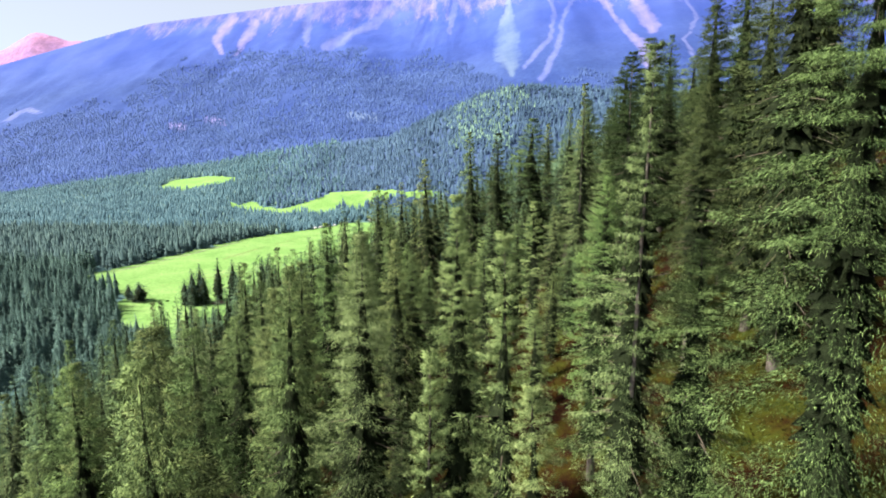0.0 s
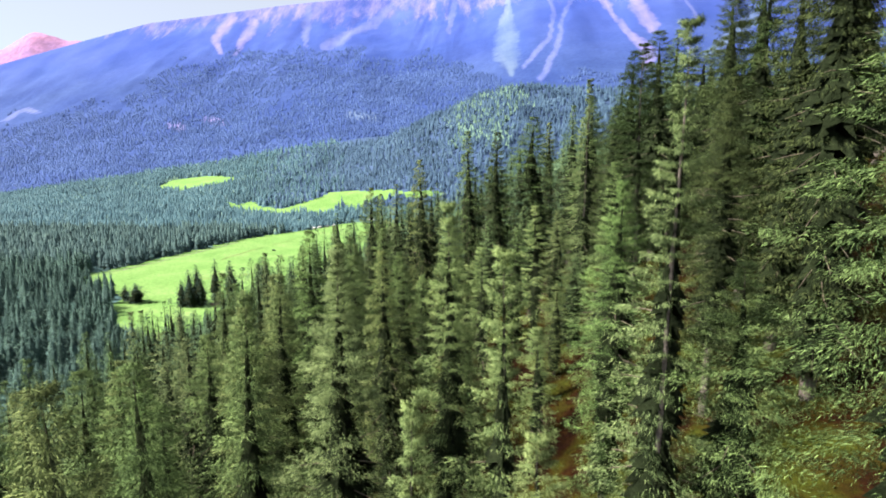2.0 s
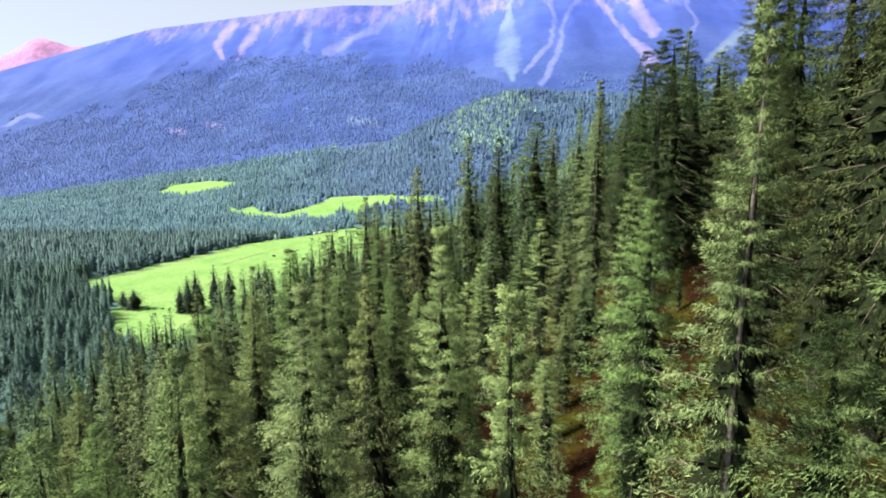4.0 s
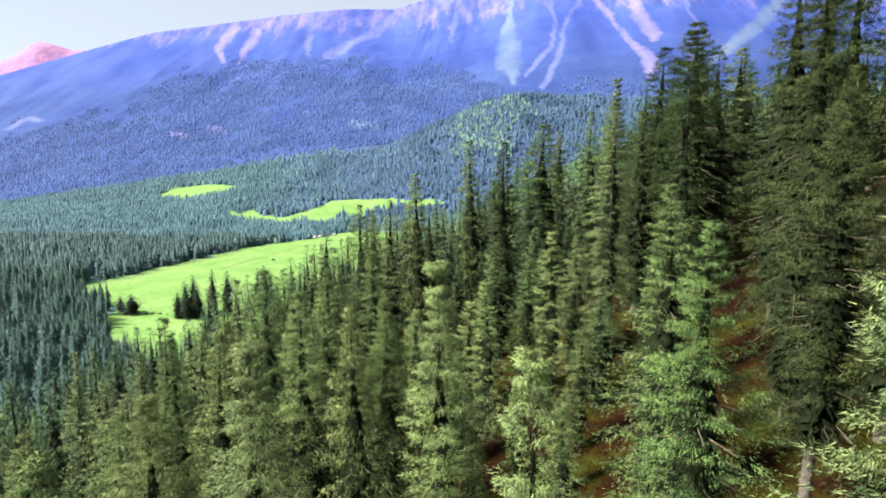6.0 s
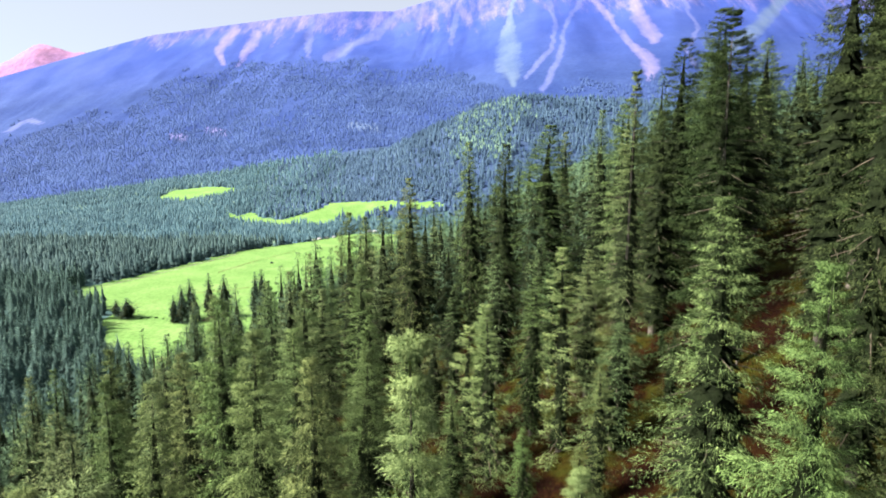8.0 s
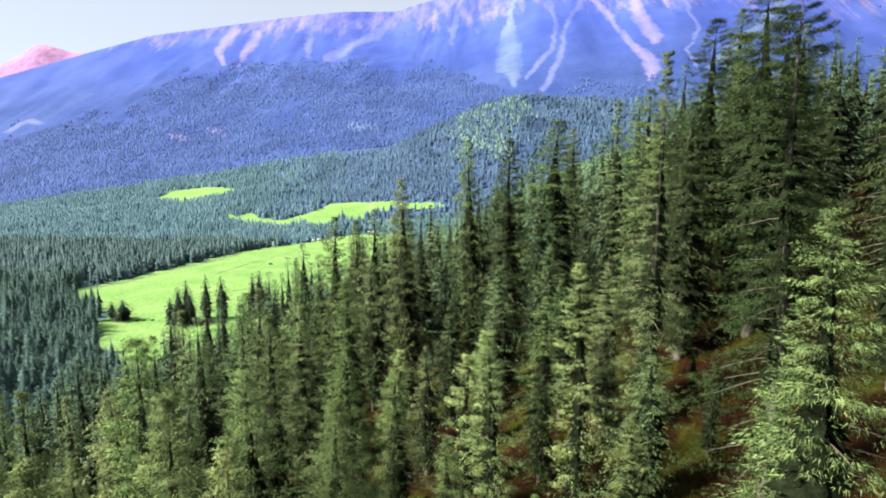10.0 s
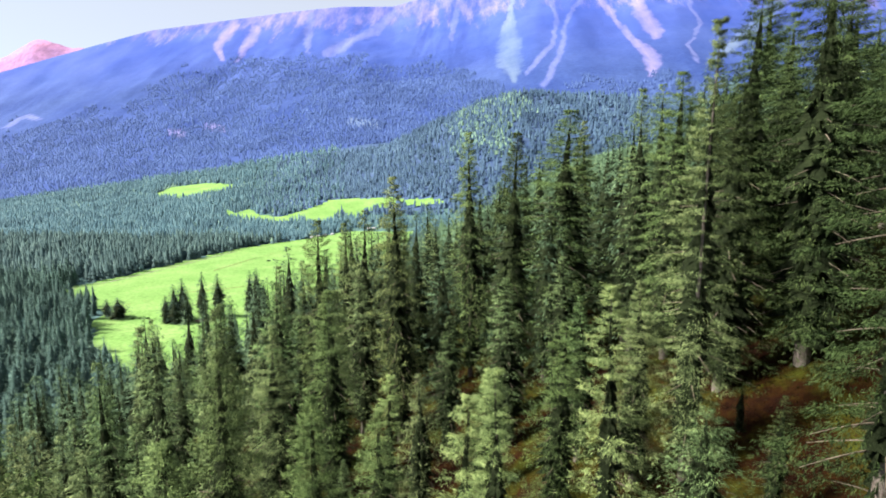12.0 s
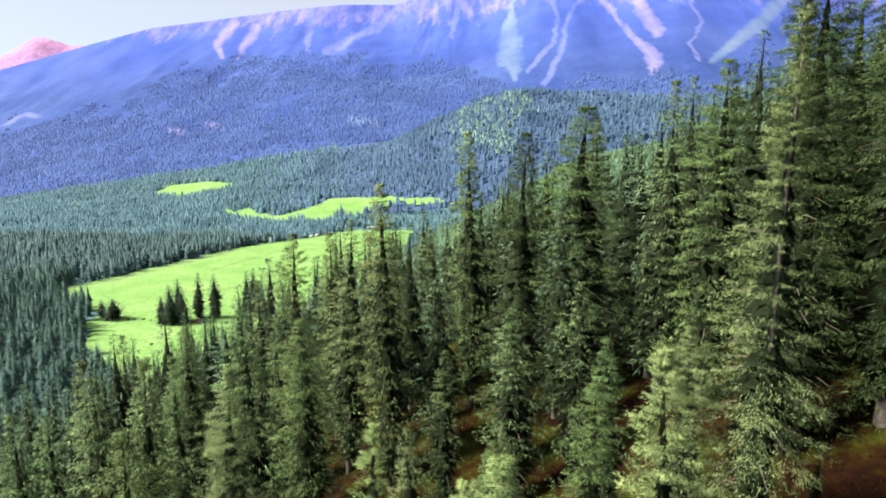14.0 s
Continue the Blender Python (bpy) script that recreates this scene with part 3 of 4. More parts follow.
fine_protos = [spruce(91 + i, H0, R0, 36000, size=0.46, tuft=8, spread=0.28, core=0.64, per_metre=9, tier=0.5, segs=14, folded=False, base=0.06, gappy=g, droop=d, power=pw) for i, (g, d, pw) in enumerate([(0.3, 0.65, 0.62), (0.38, 0.8, 0.58)])]
mid_protos = [spruce(31 + i, H0, R0, 9400, size=0.72, tuft=4, spread=0.28, taper=tp, needles=NEEDLES_MID, per_metre=8, tier=0.6, segs=12, folded=False, base=b, gappy=g, droop=d, power=pw) for i, (b, g, d, pw, tp) in enumerate([(0.10, 0.40, 0.6, 0.70, 1.9), (0.05, 0.30, 0.75, 0.60, 2.0), (0.15, 0.5, 0.5, 0.74, 1.5), (0.08, 0.34, 0.8, 0.64, 1.8), (0.06, 0.45, 0.6, 0.70, 1.3)])]
far_protos = [spruce(51 + i, H0, R0, 2000, size=1.25, tuft=2, spread=0.3, per_metre=6, tier=0.9, segs=10, core=0.95, folded=False, base=b, gappy=g, droop=0.6, limbs=False, needles=NEEDLES_FAR, power=pw) for i, (b, g, pw) in enumerate([(0.05, 0.3, 0.64), (0.08, 0.4, 0.6), (0.04, 0.3, 0.74), (0.1, 0.45, 0.64)])]
thick_protos = [spruce(97 + i, H0, R0, 700, size=1.9, tuft=1, per_metre=5, tier=1.2, segs=8, core=0.95, folded=False, base=0.05, gappy=g, droop=0.6, limbs=False, needles=NEEDLES_FAR, power=pw) for i, (g, pw) in enumerate([(0.3, 0.64), (0.45, 0.6), (0.35, 0.72)])]
vale_protos = [spruce(111 + i, H0, R0, 330, size=2.3, tuft=1, per_metre=4, tier=1.5, segs=10, core=1.0, folded=False, base=0.03, gappy=g, droop=0.5, limbs=False, needles=NEEDLES_VALE_HAZE, inner=INNER_VALE, power=pw) for i, (g, pw) in enumerate([(0.3, 0.75), (0.45, 0.7), (0.35, 0.85)])]
lone_protos = [spruce(61 + i, H0, R0, 2400, size=1.5, tuft=2, per_metre=7, tier=0.9, segs=10, core=1.0, folded=False, base=0.03, gappy=0.25, droop=0.5, limbs=False, needles=NEEDLES_LONE, power=pw) for i, pw in enumerate((0.7, 0.85))]
young_protos = [spruce(71 + i, 12.0, 1.7, 26000, base=0.02, gappy=0.5, droop=0.3, needles=NEEDLES_YOUNG, power=0.56, taper=1.15, core=0.4, size=0.36, tuft=9, spread=0.19, per_metre=7.5, tier=0.4, segs=14, folded=False) for i in range(2)]

# trees that stand out: x, y, height of the top, crown radius, kind, prototype
OLD = "tall narrow grey-green spruce with drooping branches on the slope"
SAPLING = "young pale yellow-green spruce on the forest slope"
KNOWN = [
    (0.75, 22.6, 98.7, 2.1, "g", 0),
    (11.0, 68.3, 105.3, 3.9, "f", 0), (16.0, 81.5, 105.6, 1.9, "f", 1), (3.9, 72.0, 103.9, 1.9, "f", 1), (6.2, 62.0, 103.2, 2.1, "f", 0),
    (-1.9, 65.6, 100.3, 2.1, "f", 1), (-8.0, 66.2, 97.0, 2.1, "f", 0), (13.9, 40.0, 107.9, 2.4, "o", 0),
    (18.6, 57.2, 110.7, 2.8, "f", 1), (22.4, 59.4, 110.0, 2.6, "f", 0), (28.4, 62.6, 111.8, 2.8, "f", 1), (32.7, 79.7, 117.8, 2.8, "f", 0), (18.3, 31.0, 110.5, 2.4, "f", 0), (20.0, 37.5, 112.0, 2.1, "f", 1), (12.5, 48.7, 106.8, 2.1, "s", 0), (6.3, 16.8, 103.6, 2.0, "s", 0),
    (8.5, 16.9, 97.6, 1.9, "n", 1), (18.4, 68.0, 107.2, 2.0, "m", 3), (10.6, 49.8, 95.8, 1.5, "p", 1), (7.4, 24.5, 99.4, 1.7, "n", 0),
    (21.0, 43.0, 113.0, 2.4, "f", 0), (10.8, 13.8, 108.5, 3.1, "b", 0), (16.6, 34.5, 109.5, 1.8, "n", 3), (-3.5, 21.5, 97.2, 2.5, "p", 0),
    (-12.2, 65.0, 88.5, 2.1, "m", 1), (17.0, 26.0, 112.5, 2.6, "f", 1), (22.5, 33.0, 115.5, 2.6, "f", 0), (25.5, 47.0, 116.0, 2.6, "m", 0),
    (13.6, 28.5, 104.0, 1.8, "n", 2), (20.0, 52.5, 111.5, 3.0, "f", 1), (16.3, 53.5, 105.0, 2.2, "f", 0), (15.6, 59.0, 106.5, 2.2, "f", 1), (22.8, 55.5, 110.0, 2.6, "m", 1), (10.4, 43.4, 92.8, 1.7, "m", 3), (26.5, 39.0, 117.0, 2.6, "f", 1), (-5.5, 33.0, 95.5, 2.3, "n", 0),
    (-2.2, 37.0, 93.5, 2.0, "n", 1), (-8.5, 27.0, 93.5, 2.4, "n", 2), (14.5, 62.0, 106.0, 2.0, "m", 2), (-6.0, 60.5, 93.0, 2.0, "f", 1),
    (-8.4, 55.6, 91.9, 2.0, "p", 0), (-35.3, 90.8, 82.0, 2.2, "m", 4), (-21.4, 50.8, 83.5, 2.1, "f", 0), (-17.2, 69.8, 89.5, 2.0, "f", 1), (-8.2, 78.5, 95.5, 2.0, "f", 0),
    (0.6, 82.0, 95.5, 2.0, "m", 1), (-20.6, 73.5, 84.5, 2.2, "m", 0), (-28.2, 82.8, 81.5, 2.2, "m", 3), (-15.2, 79.0, 91.0, 2.0, "m", 2), (22.0, 70.0, 106.8, 2.1, "m", 4),
]
DARK = "tall dark green spruce high on the slope, needles darkened for shade"


def dark(x, y):
    """True where the upper slope's needles are darkened to stand for forest shade."""
    return (x > 13.2 and y < 58) or (abs(x - 6.2) < 0.5 and y > 60)


YOUNG = [(7.9, 45.3, 96.6, 1.7, 1), (2.6, 23.6, 92.5, 1.7, 0), (3.7, 45.9, 93.1, 1.8, 0), (2.4, 47.3, 91.4, 1.7, 1), (-0.45, 15.2, 94.3, 1.3, 0), (3.4, 17.8, 92.2, 1.7, 1), (2.5, 20.4, 97.2, 1.9, 0), (-2.0, 57.8, 88.0, 1.5, 1), (-7.4, 26.5, 85.8, 1.6, 0), (6.0, 33.0, 90.5, 1.4, 0)]
taken = []
for x, y, top, r, kind, i in KNOWN:
    proto = {"n": near_protos, "m": mid_protos, "p": pale_protos, "o": [open_proto], "f": fine_protos, "g": [light_proto], "s": [split_proto], "b": [broad_proto]}[kind][i]
    placed(proto, x, y, top, H0, R0, 1.13 * r, -0.9 if kind == "o" else -1.6 if kind == "s" else rnd.random() * 6.28, DARK if dark(x, y) else OLD, dark=dark(x, y))
    taken.append((x, y))
rust = spruce(81, 12.0, 1.7, 1500, base=0.05, gappy=0.5, droop=0.3, needles=NEEDLES_RUST, size=1.4, tuft=3, folded=False)
placed(rust, -68, 90, 54.5, 12.0, 1.7, 2.2, 0.4, "small dead rust-brown spruce on the lower slope")
for x, y, top, r, i in YOUNG:
    placed(young_protos[i], x, y, top, 12.0, 1.7, 1.3 * r, rnd.random() * 6.28, SAPLING)
    taken.append((x, y))

# the forest between and behind them
cells = {}


def free(x, y, gap):
    i, j = int(x // 5), int(y // 5)
    for a in range(i - 1, i + 2):
        for b in range(j - 1, j + 2):
            for p, q in cells.get((a, b), ()):
                if (p - x) ** 2 + (q - y) ** 2 < gap * gap:
                    return False
    return True


def note(x, y):
    cells.setdefault((int(x // 5), int(y // 5)), []).append((x, y))


for x, y in taken:
    note(x, y)
def stature(x, y):
    """Shortest and tallest of the filling trees at a place."""
    if x < -5:
        return (15, 20) if y < 34 else (14, 20) if y < 62 and x > -24 else (14, 21) if x < -24 else (14, 20)
    if -1 < x < 9 and y < 62:
        return (3.5, 7.5) if y < 30 else (5, 9) if y < 44 else (7, 12)
    if y < 57 + 0.3 * x:
        cap = 101 - 0.55 * (y - 32) - (80.5 + 0.51 * x)
        return (0.6 * cap, min(cap, 17))
    return (12, 17) if x < 8 else (14.5, 19)


things, thicket = 0, []
for _ in range(9000):
    x, y = rnd.uniform(-75, 70), rnd.uniform(4, 125)
    if abs(x - 1) > 0.88 * y + 5 or (16 <= x < 20 and y < 42) or (x > -5 and y < 30):
        continue
    # open ground between the trees
    if rnd.random() < 0.3 and -2 < x < 16 and y < 72:
        continue
    if (19 < x < 24 and 48 < y < 57) or (13 < x < 15.5 and 69 < y < 75) or (rnd.random() < 0.1 and x > -5 and y < 44):
        continue
    away = math.hypot(x - 1, max(0.0, y - 28))
    if not free(x, y, 3.3 if x > 3 else 3.5 if y < 60 else 3.8):
        continue
    note(x, y)
    z = float(land(np.array([x]), np.array([y]))[0])
    lo, hi = stature(x, y)
    tall = rnd.uniform(lo, hi)
    r = min(rnd.uniform(1.6, 2.5), tall * 0.15)
    turn = rnd.random() * 6.28
    if away < 24 and x < 14:
        placed(rnd.choice(fine_protos), x, y, z + tall, H0, R0, r, turn, DARK if dark(x, y) else OLD, dark=dark(x, y))
    elif away < 3:
        placed(rnd.choice(near_protos), x, y, z + tall, H0, R0, r, turn, OLD)
    elif away > 68 or things > 290:
        thicket.append((rnd.choice(thick_protos), x, y, z, tall / H0, r / R0, turn))
        things -= 1
    elif away < (48 if x < 0 else 36):
        placed(rnd.choice(mid_protos), x, y, z + tall, H0, R0, r, turn, DARK if dark(x, y) else OLD, dark=dark(x, y))
    else:
        placed(rnd.choice(far_protos), x, y, z + tall, H0, R0, r, turn, "slender dark green spruce in the dense hillside forest")
    things += 1


def triangles(me):
    """Vertices, triangles and material slots of a mesh as arrays."""
    co = np.empty(len(me.vertices) * 3, np.float32)
    me.vertices.foreach_get("co", co)
    me.calc_loop_triangles()
    n = len(me.loop_triangles)
    f, m = np.empty(3 * n, np.int32), np.empty(n, np.int32)
    me.loop_triangles.foreach_get("vertices", f)
    me.loop_triangles.foreach_get("material_index", m)
    return co.reshape(-1, 3), f.reshape(-1, 3), m


def joined(name, trees, which, label, materials):
    """Many standing copies of the prototypes' parts as one mesh."""
    vs, fs, c, slots, turned, known = [], [], 0, [], [], {}
    for proto, x, y, z, k, w, turn in trees:
        me = next(o for o in proto.children if o.name.startswith(which)).data
        if me.name not in known:
            known[me.name] = triangles(me)
        co, f, m = known[me.name]
        co = co * np.array((w, w, k))
        cs, sn = math.cos(turn), math.sin(turn)
        vs.append(np.stack([co[:, 0] * cs - co[:, 1] * sn + x, co[:, 0] * sn + co[:, 1] * cs + y, co[:, 2] + z], 1))
        fs.append(f + c)
        c += len(co)
        slots.append(m)
        if me.name in FACING:
            q = FACING[me.name]
            turned.append(np.stack([q[:, 0] * cs - q[:, 1] * sn, q[:, 0] * sn + q[:, 1] * cs, q[:, 2]], 1))
    me = mesh_of(name, np.concatenate(vs), np.concatenate(fs), materials)
    me.polygons.foreach_set("material_index", np.concatenate(slots))
    if turned:
        soften(me, np.concatenate(turned))
    return tagged(new(name, me), label, "forest", kind="stuff")


joined("spruce_thicket", thicket, "crown", "dense dark green spruce forest behind the nearer trees", [NEEDLES_FAR, INNER_SHADE])
joined("thicket_trunks", thicket, "trunk", "grey-brown trunks in the dense spruce forest", [BARK])

# ---- woods too far off to count ----
def woods(name, xs, ys, zs, heights, widths, material, tiers, sides, label, seed):
    rng = np.random.default_rng(seed)
    n = len(xs)
    v, f, c, nr = [], [], 0, []
    for t in range(tiers):
        lo, hi = t / tiers * 0.92 + 0.02, min(1.0, (t + 1.55) / tiers)
        r = widths * (1 - lo) ** 0.8 * (0.75 + 0.5 * rng.random(n))
        turn = rng.random(n) * 6.28
        for s in range(sides):
            a = turn + 2 * math.pi * s / sides
            rr = r * (0.6 + 0.75 * rng.random(n))
            nr.append(unit(np.stack([np.cos(a), np.sin(a), np.full(n, 0.9)], 1)))
            v.append(np.stack([xs + rr * np.cos(a), ys + rr * np.sin(a), zs + heights * (lo - 0.06 * rng.random(n))], 1))
        v.append(np.stack([xs, ys, zs + heights * hi], 1))
        nr.append(np.tile([[0.0, 0.0, 1.0]], (n, 1)))
        for s in range(sides):
            f.append(np.array([[c + s * n, c + (s + 1) % sides * n, c + sides * n]]) + np.arange(n)[:, None])
        c += (sides + 1) * n
    me = mesh_of(name, np.concatenate(v), np.concatenate(f), [material])
    soften(me, np.concatenate(nr))
    return tagged(new(name, me), label, "forest", kind="stuff")


def scatter(count, x0, x1, y0, y1, keep, seed):
    rng = np.random.default_rng(seed)
    x, y = rng.uniform(x0, x1, count), rng.uniform(y0, y1, count)
    ok = keep(x, y)
    return x[ok], y[ok], rng


MEADOW = [(-325, 461), (-326, 483), (-313, 519), (-292, 590), (-264, 706), (-200, 796), (-165, 870), (-125, 902), (-44, 903), (-46, 729), (-40, 430), (-55, 330), (-91, 228), (-149, 265), (-194, 311), (-224, 349), (-248, 400), (-292, 435)]
CLEARINGS = [
    [(-687, 1274), (-684, 1361), (-601, 1367), (-501, 1307), (-485, 1249), (-566, 1200), (-627, 1210)],
    [(-441, 1083), (-396, 1031), (-380, 1063), (-349, 1018), (-302, 989), (-281, 1009), (-248, 1049), (-224, 1095), (-166, 1089), (-94, 1051), (4, 1023), (4, 1014), (-48, 1010), (-88, 1036), (-133, 1012), (-162, 965), (-192, 1017), (-195, 947), (-220, 929), (-260, 967), (-285, 946), (-333, 957), (-395, 993)],
]


def in_meadow(x, y):
    hit = inside(MEADOW, x, y)
    for poly in CLEARINGS:
        hit |= inside(poly, x, y)
    return hit


def view(x, y, margin=20):
    return np.abs(x) < 0.9 * y + margin


x, y, rng = scatter(15000, -160, 330, 60, 900, lambda x, y: view(x, y) & (foot_x(x, y) > -133) & (foot_x(x, y) < 110) & ((y > 125) | (x < -75)) & ~in_meadow(x, y), 3)
n = len(x)
woods("hillside_forest", x, y, land(x, y), rng.uniform(12, 20, n) * np.where(foot_x(x, y) < -45, 0.95, 1.0), rng.uniform(1.8, 2.8, n), NEEDLES_FAR, 8, 5, "dense dark green spruce forest on the hillside", 4)
x, y, rng = scatter(64000, -1500, 60, 60, 1520, lambda x, y: view(x, y) & (foot_x(x, y) < -126) & ((x / y < -0.27 + 0.09 * np.sin(x * 91.7 + y * 57.3)) | (y < 960)) & ~in_meadow(x, y), 6)
near = y < 500
stand = ~near | (rng.random(len(x)) < 0.68)
x, y, near = x[stand], y[stand], near[stand]
n = len(x)
pale = (rng.random(n) < 0.05 + 0.3 * (fbm(x, y, 90, 3) > 0.22)) & ~near
fx, fy, m = x[pale], y[pale], int(pale.sum())
x, y, near = x[~pale], y[~pale], near[~pale]
n = int(near.sum())
vale = [(vale_protos[int(rng.integers(3))], float(px), float(py), float(pz), rng.uniform(13, 25) / H0, rng.uniform(2.9, 4.6) / R0, rng.uniform(0, 6.28)) for px, py, pz in zip(x[near], y[near], land(x[near], y[near]))]
joined("valley_forest", vale, "crown", "spruce forest beside the meadow, tinted blue-green with haze", [NEEDLES_VALE_HAZE, INNER_VALE])

edge = ~near & (y < 760)
n = int(edge.sum())
woods("meadow_edge_forest", x[edge], y[edge], land(x[edge], y[edge]), rng.uniform(12, 22, n), rng.uniform(2.6, 4.2, n), NEEDLES_EDGE_HAZE, 5, 7, "dark spruce forest behind the meadow, tinted blue-green with haze", 21)
near = near | edge
n = int((~near).sum())
woods("distant_valley_forest", x[~near], y[~near], land(x[~near], y[~near]), rng.uniform(9, 17, n) * (1 + 0.5 * fbm(x[~near], y[~near], 60, 3)), rng.uniform(2.2, 4.2, n), NEEDLES_VALLEY_HAZE, 3, 5, "blue-green spruce forest across the valley floor, haze in its colour", 8)
woods("broadleaf_trees", fx, fy, land(fx, fy), rng.uniform(6, 11, m), rng.uniform(3.0, 4.5, m), BROADLEAF, 2, 6, "pale green broadleaf trees among the valley spruces", 18)
x, y, rng = scatter(2600, -20, 220, 1120, 1400, lambda x, y: ((x - 95) / 120) ** 2 + ((y - 1260) / 150) ** 2 + 1.6 * fbm(x, y, 60, 4) + 0.4 * np.sin(x * 91.7) < 0.5, 19)
m = len(x)
woods("knoll_broadleaf", x, y, land(x, y), rng.uniform(6, 12, m), rng.uniform(3.5, 5.5, m), BROADLEAF, 2, 6, "pale green broadleaf trees on the low hill", 20)
x, y, rng = scatter(16000, -450, 1300, 980, 1460, lambda x, y: (x / y > -0.27 + 0.09 * np.sin(x * 31.7 + y * 77.3)) & (x / y < 0.75) & ~in_meadow(x, y), 9)
n = len(x)
woods("knoll_forest", x, y, land(x, y), rng.uniform(9, 18, n), rng.uniform(2.5, 4.0, n), NEEDLES_KNOLL_HAZE, 2, 5, "spruce forest on the low hill, tinted blue-grey with haze", 10)
# how high the woods climb: tangents of bearing and of elevation
TIMBERLINE = [(-0.85, 0.06), (-0.6, 0.10), (-0.45, 0.165), (-0.38, 0.19), (-0.2, 0.185), (-0.05, 0.20), (0.06, 0.16), (0.1, 0.135), (0.5, 0.14)]
x, y, rng = scatter(90000, -2500, 1500, 1500, 3000, lambda x, y: view(x, y) & (fbm(x, y, 200, 4) + 0.5 * np.sin(x * 91.7 + y * 57.3) > -0.35 + ((y - 1500) / 1500) ** 2 * 0.7) & ((land(x, y) - EYE_Z) / y < at(TIMBERLINE, x / y) + 0.05 * fbm(x, y, 150, 4)), 11)
n = len(x)
woods("mountain_forest", x, y, land(x, y), rng.uniform(7, 15, n), rng.uniform(2.4, 3.6, n), NEEDLES_SLOPE_HAZE, 1, 5, "spruce forest on the lower mountain slope, tinted blue-violet with haze", 12)

# ---- meadows ----
GRASS = two_tone("meadow_grass", 0.03, [(0.3, (0.125, 0.245, 0.062)), (0.55, (0.165, 0.29, 0.082)), (0.8, (0.225, 0.31, 0.118))], 0.4, bump=0.4, bump_scale=1.2)
for nm, poly, step, lb in [("meadow", MEADOW, 5, "bright green mown meadow on the valley floor")] + [("clearing", p, 7, "small bright green clearing in the valley forest") for p in CLEARINGS]:
    px, py = [p[0] for p in poly], [p[1] for p in poly]
    me = grid_mesh(nm, np.arange(min(px), max(px), step), np.arange(min(py), max(py), step), lambda x, y: land(x, y) + 0.8, [GRASS], None,
                   lambda x, y, poly=poly: inside(poly, x + 9 * fbm(x, y, 25, 3), y + 9 * fbm(x + 50, y, 25, 3)))
    tagged(new(nm, me), lb, "meadow", kind="structure")

# ---- far peak ----
PEAK = [(-1.25, 0.11), (-0.93, 0.155), (-0.834, 0.182), (-0.733, 0.222), (-0.675, 0.215), (-0.60, 0.213), (-0.45, 0.19), (-0.3, 0.14)]
# the pink of low sunlight is put into this rock's base colour
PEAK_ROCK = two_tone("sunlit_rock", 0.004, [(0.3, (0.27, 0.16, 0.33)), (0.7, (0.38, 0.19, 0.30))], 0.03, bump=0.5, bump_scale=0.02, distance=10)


def peak_height(x, y):
    s = np.clip((y - 3500) / 700, 0, 1)
    return 200 + (EYE_Z + at(PEAK, x / y) * 4200 - 200) * s + 60 * s * fbm(x, y, 300, 4) - np.maximum(y - 4200, 0)


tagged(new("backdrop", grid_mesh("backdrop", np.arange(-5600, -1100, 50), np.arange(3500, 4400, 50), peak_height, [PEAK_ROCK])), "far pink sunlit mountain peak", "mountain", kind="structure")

# ---- undergrowth on the open forest floor ----
rng = np.random.default_rng(41)
n = 64000
gx, gy = rng.uniform(-4, 34, n), rng.uniform(8, 90, n)
ok = fbm(gx, gy, 5, 3) > -0.12
gx, gy = gx[ok], gy[ok]
n = len(gx)
low = np.stack([gx, gy, land(gx, gy) - 0.05], 1)
lean = np.stack([rng.normal(0, 0.5, n), rng.normal(0, 0.5, n), np.ones(n)], 1)
tall = rng.uniform(0.10, 0.32, n)
gv, gf = sprays_at(low, lean, tall, tall * rng.uniform(0.12, 0.3, n), rng, False)
under = mesh_of("undergrowth", gv, gf, [UNDERGROWTH])
tagged(new("undergrowth", under), "rust-brown and olive grass and low plants under the spruces", "grass", kind="stuff")

# ---- on the meadow ----
def ground_at(x, y, up=0.0):
    return float(land(np.array([x]), np.array([y]))[0]) + up


LONE = "dark blue-green spruce standing on the meadow"
for i, (x, y, h, r) in enumerate([(-182, 376, 24, 4.5), (-178, 380, 27, 4.8), (-173, 375, 21, 4.3), (-168, 388, 29, 4.1), (-157, 388, 28, 5.0), (-179, 371, 17, 4.3), (-186, 373, 18, 3.6),
                                  (-140, 401, 28, 4.1), (-134, 400, 30, 5.2), (-127, 396, 23, 3.6), (-131, 391, 19, 3.4), (-226, 384, 14, 6.3), (-236, 389, 12, 3.4)]):
    placed(lone_protos[i % 2], x, y, ground_at(x, y) + 1.12 * h, H0, R0, 1.25 * r, i * 1.3, LONE, "spruces on the meadow")


def lump(name, size, seed, material, squash=0.6):
    """A ragged low mound of leaves or earth on the origin."""
    bm = bmesh.new()
    bmesh.ops.create_icosphere(bm, subdivisions=3, radius=1.0)
    rng = random.Random(seed)
    off = Vector((rng.random() * 50, 0, 0))
    for v in bm.verts:
        v.co *= size * (0.75 + 0.5 * noise.noise(v.co * 2.3 + off) + 0.25 * noise.noise(v.co * 6 + off))
        v.co.z = max(v.co.z * squash, -0.3)
    me = bpy.data.meshes.new(name)
    bm.to_mesh(me)
    bm.free()
    me.materials.append(material)
    return me


EARTH = two_tone("bare_earth", 0.3, [(0.3, (0.10, 0.065, 0.045)), (0.7, (0.19, 0.14, 0.10))], 2.0, bump=0.6, bump_scale=3.0)
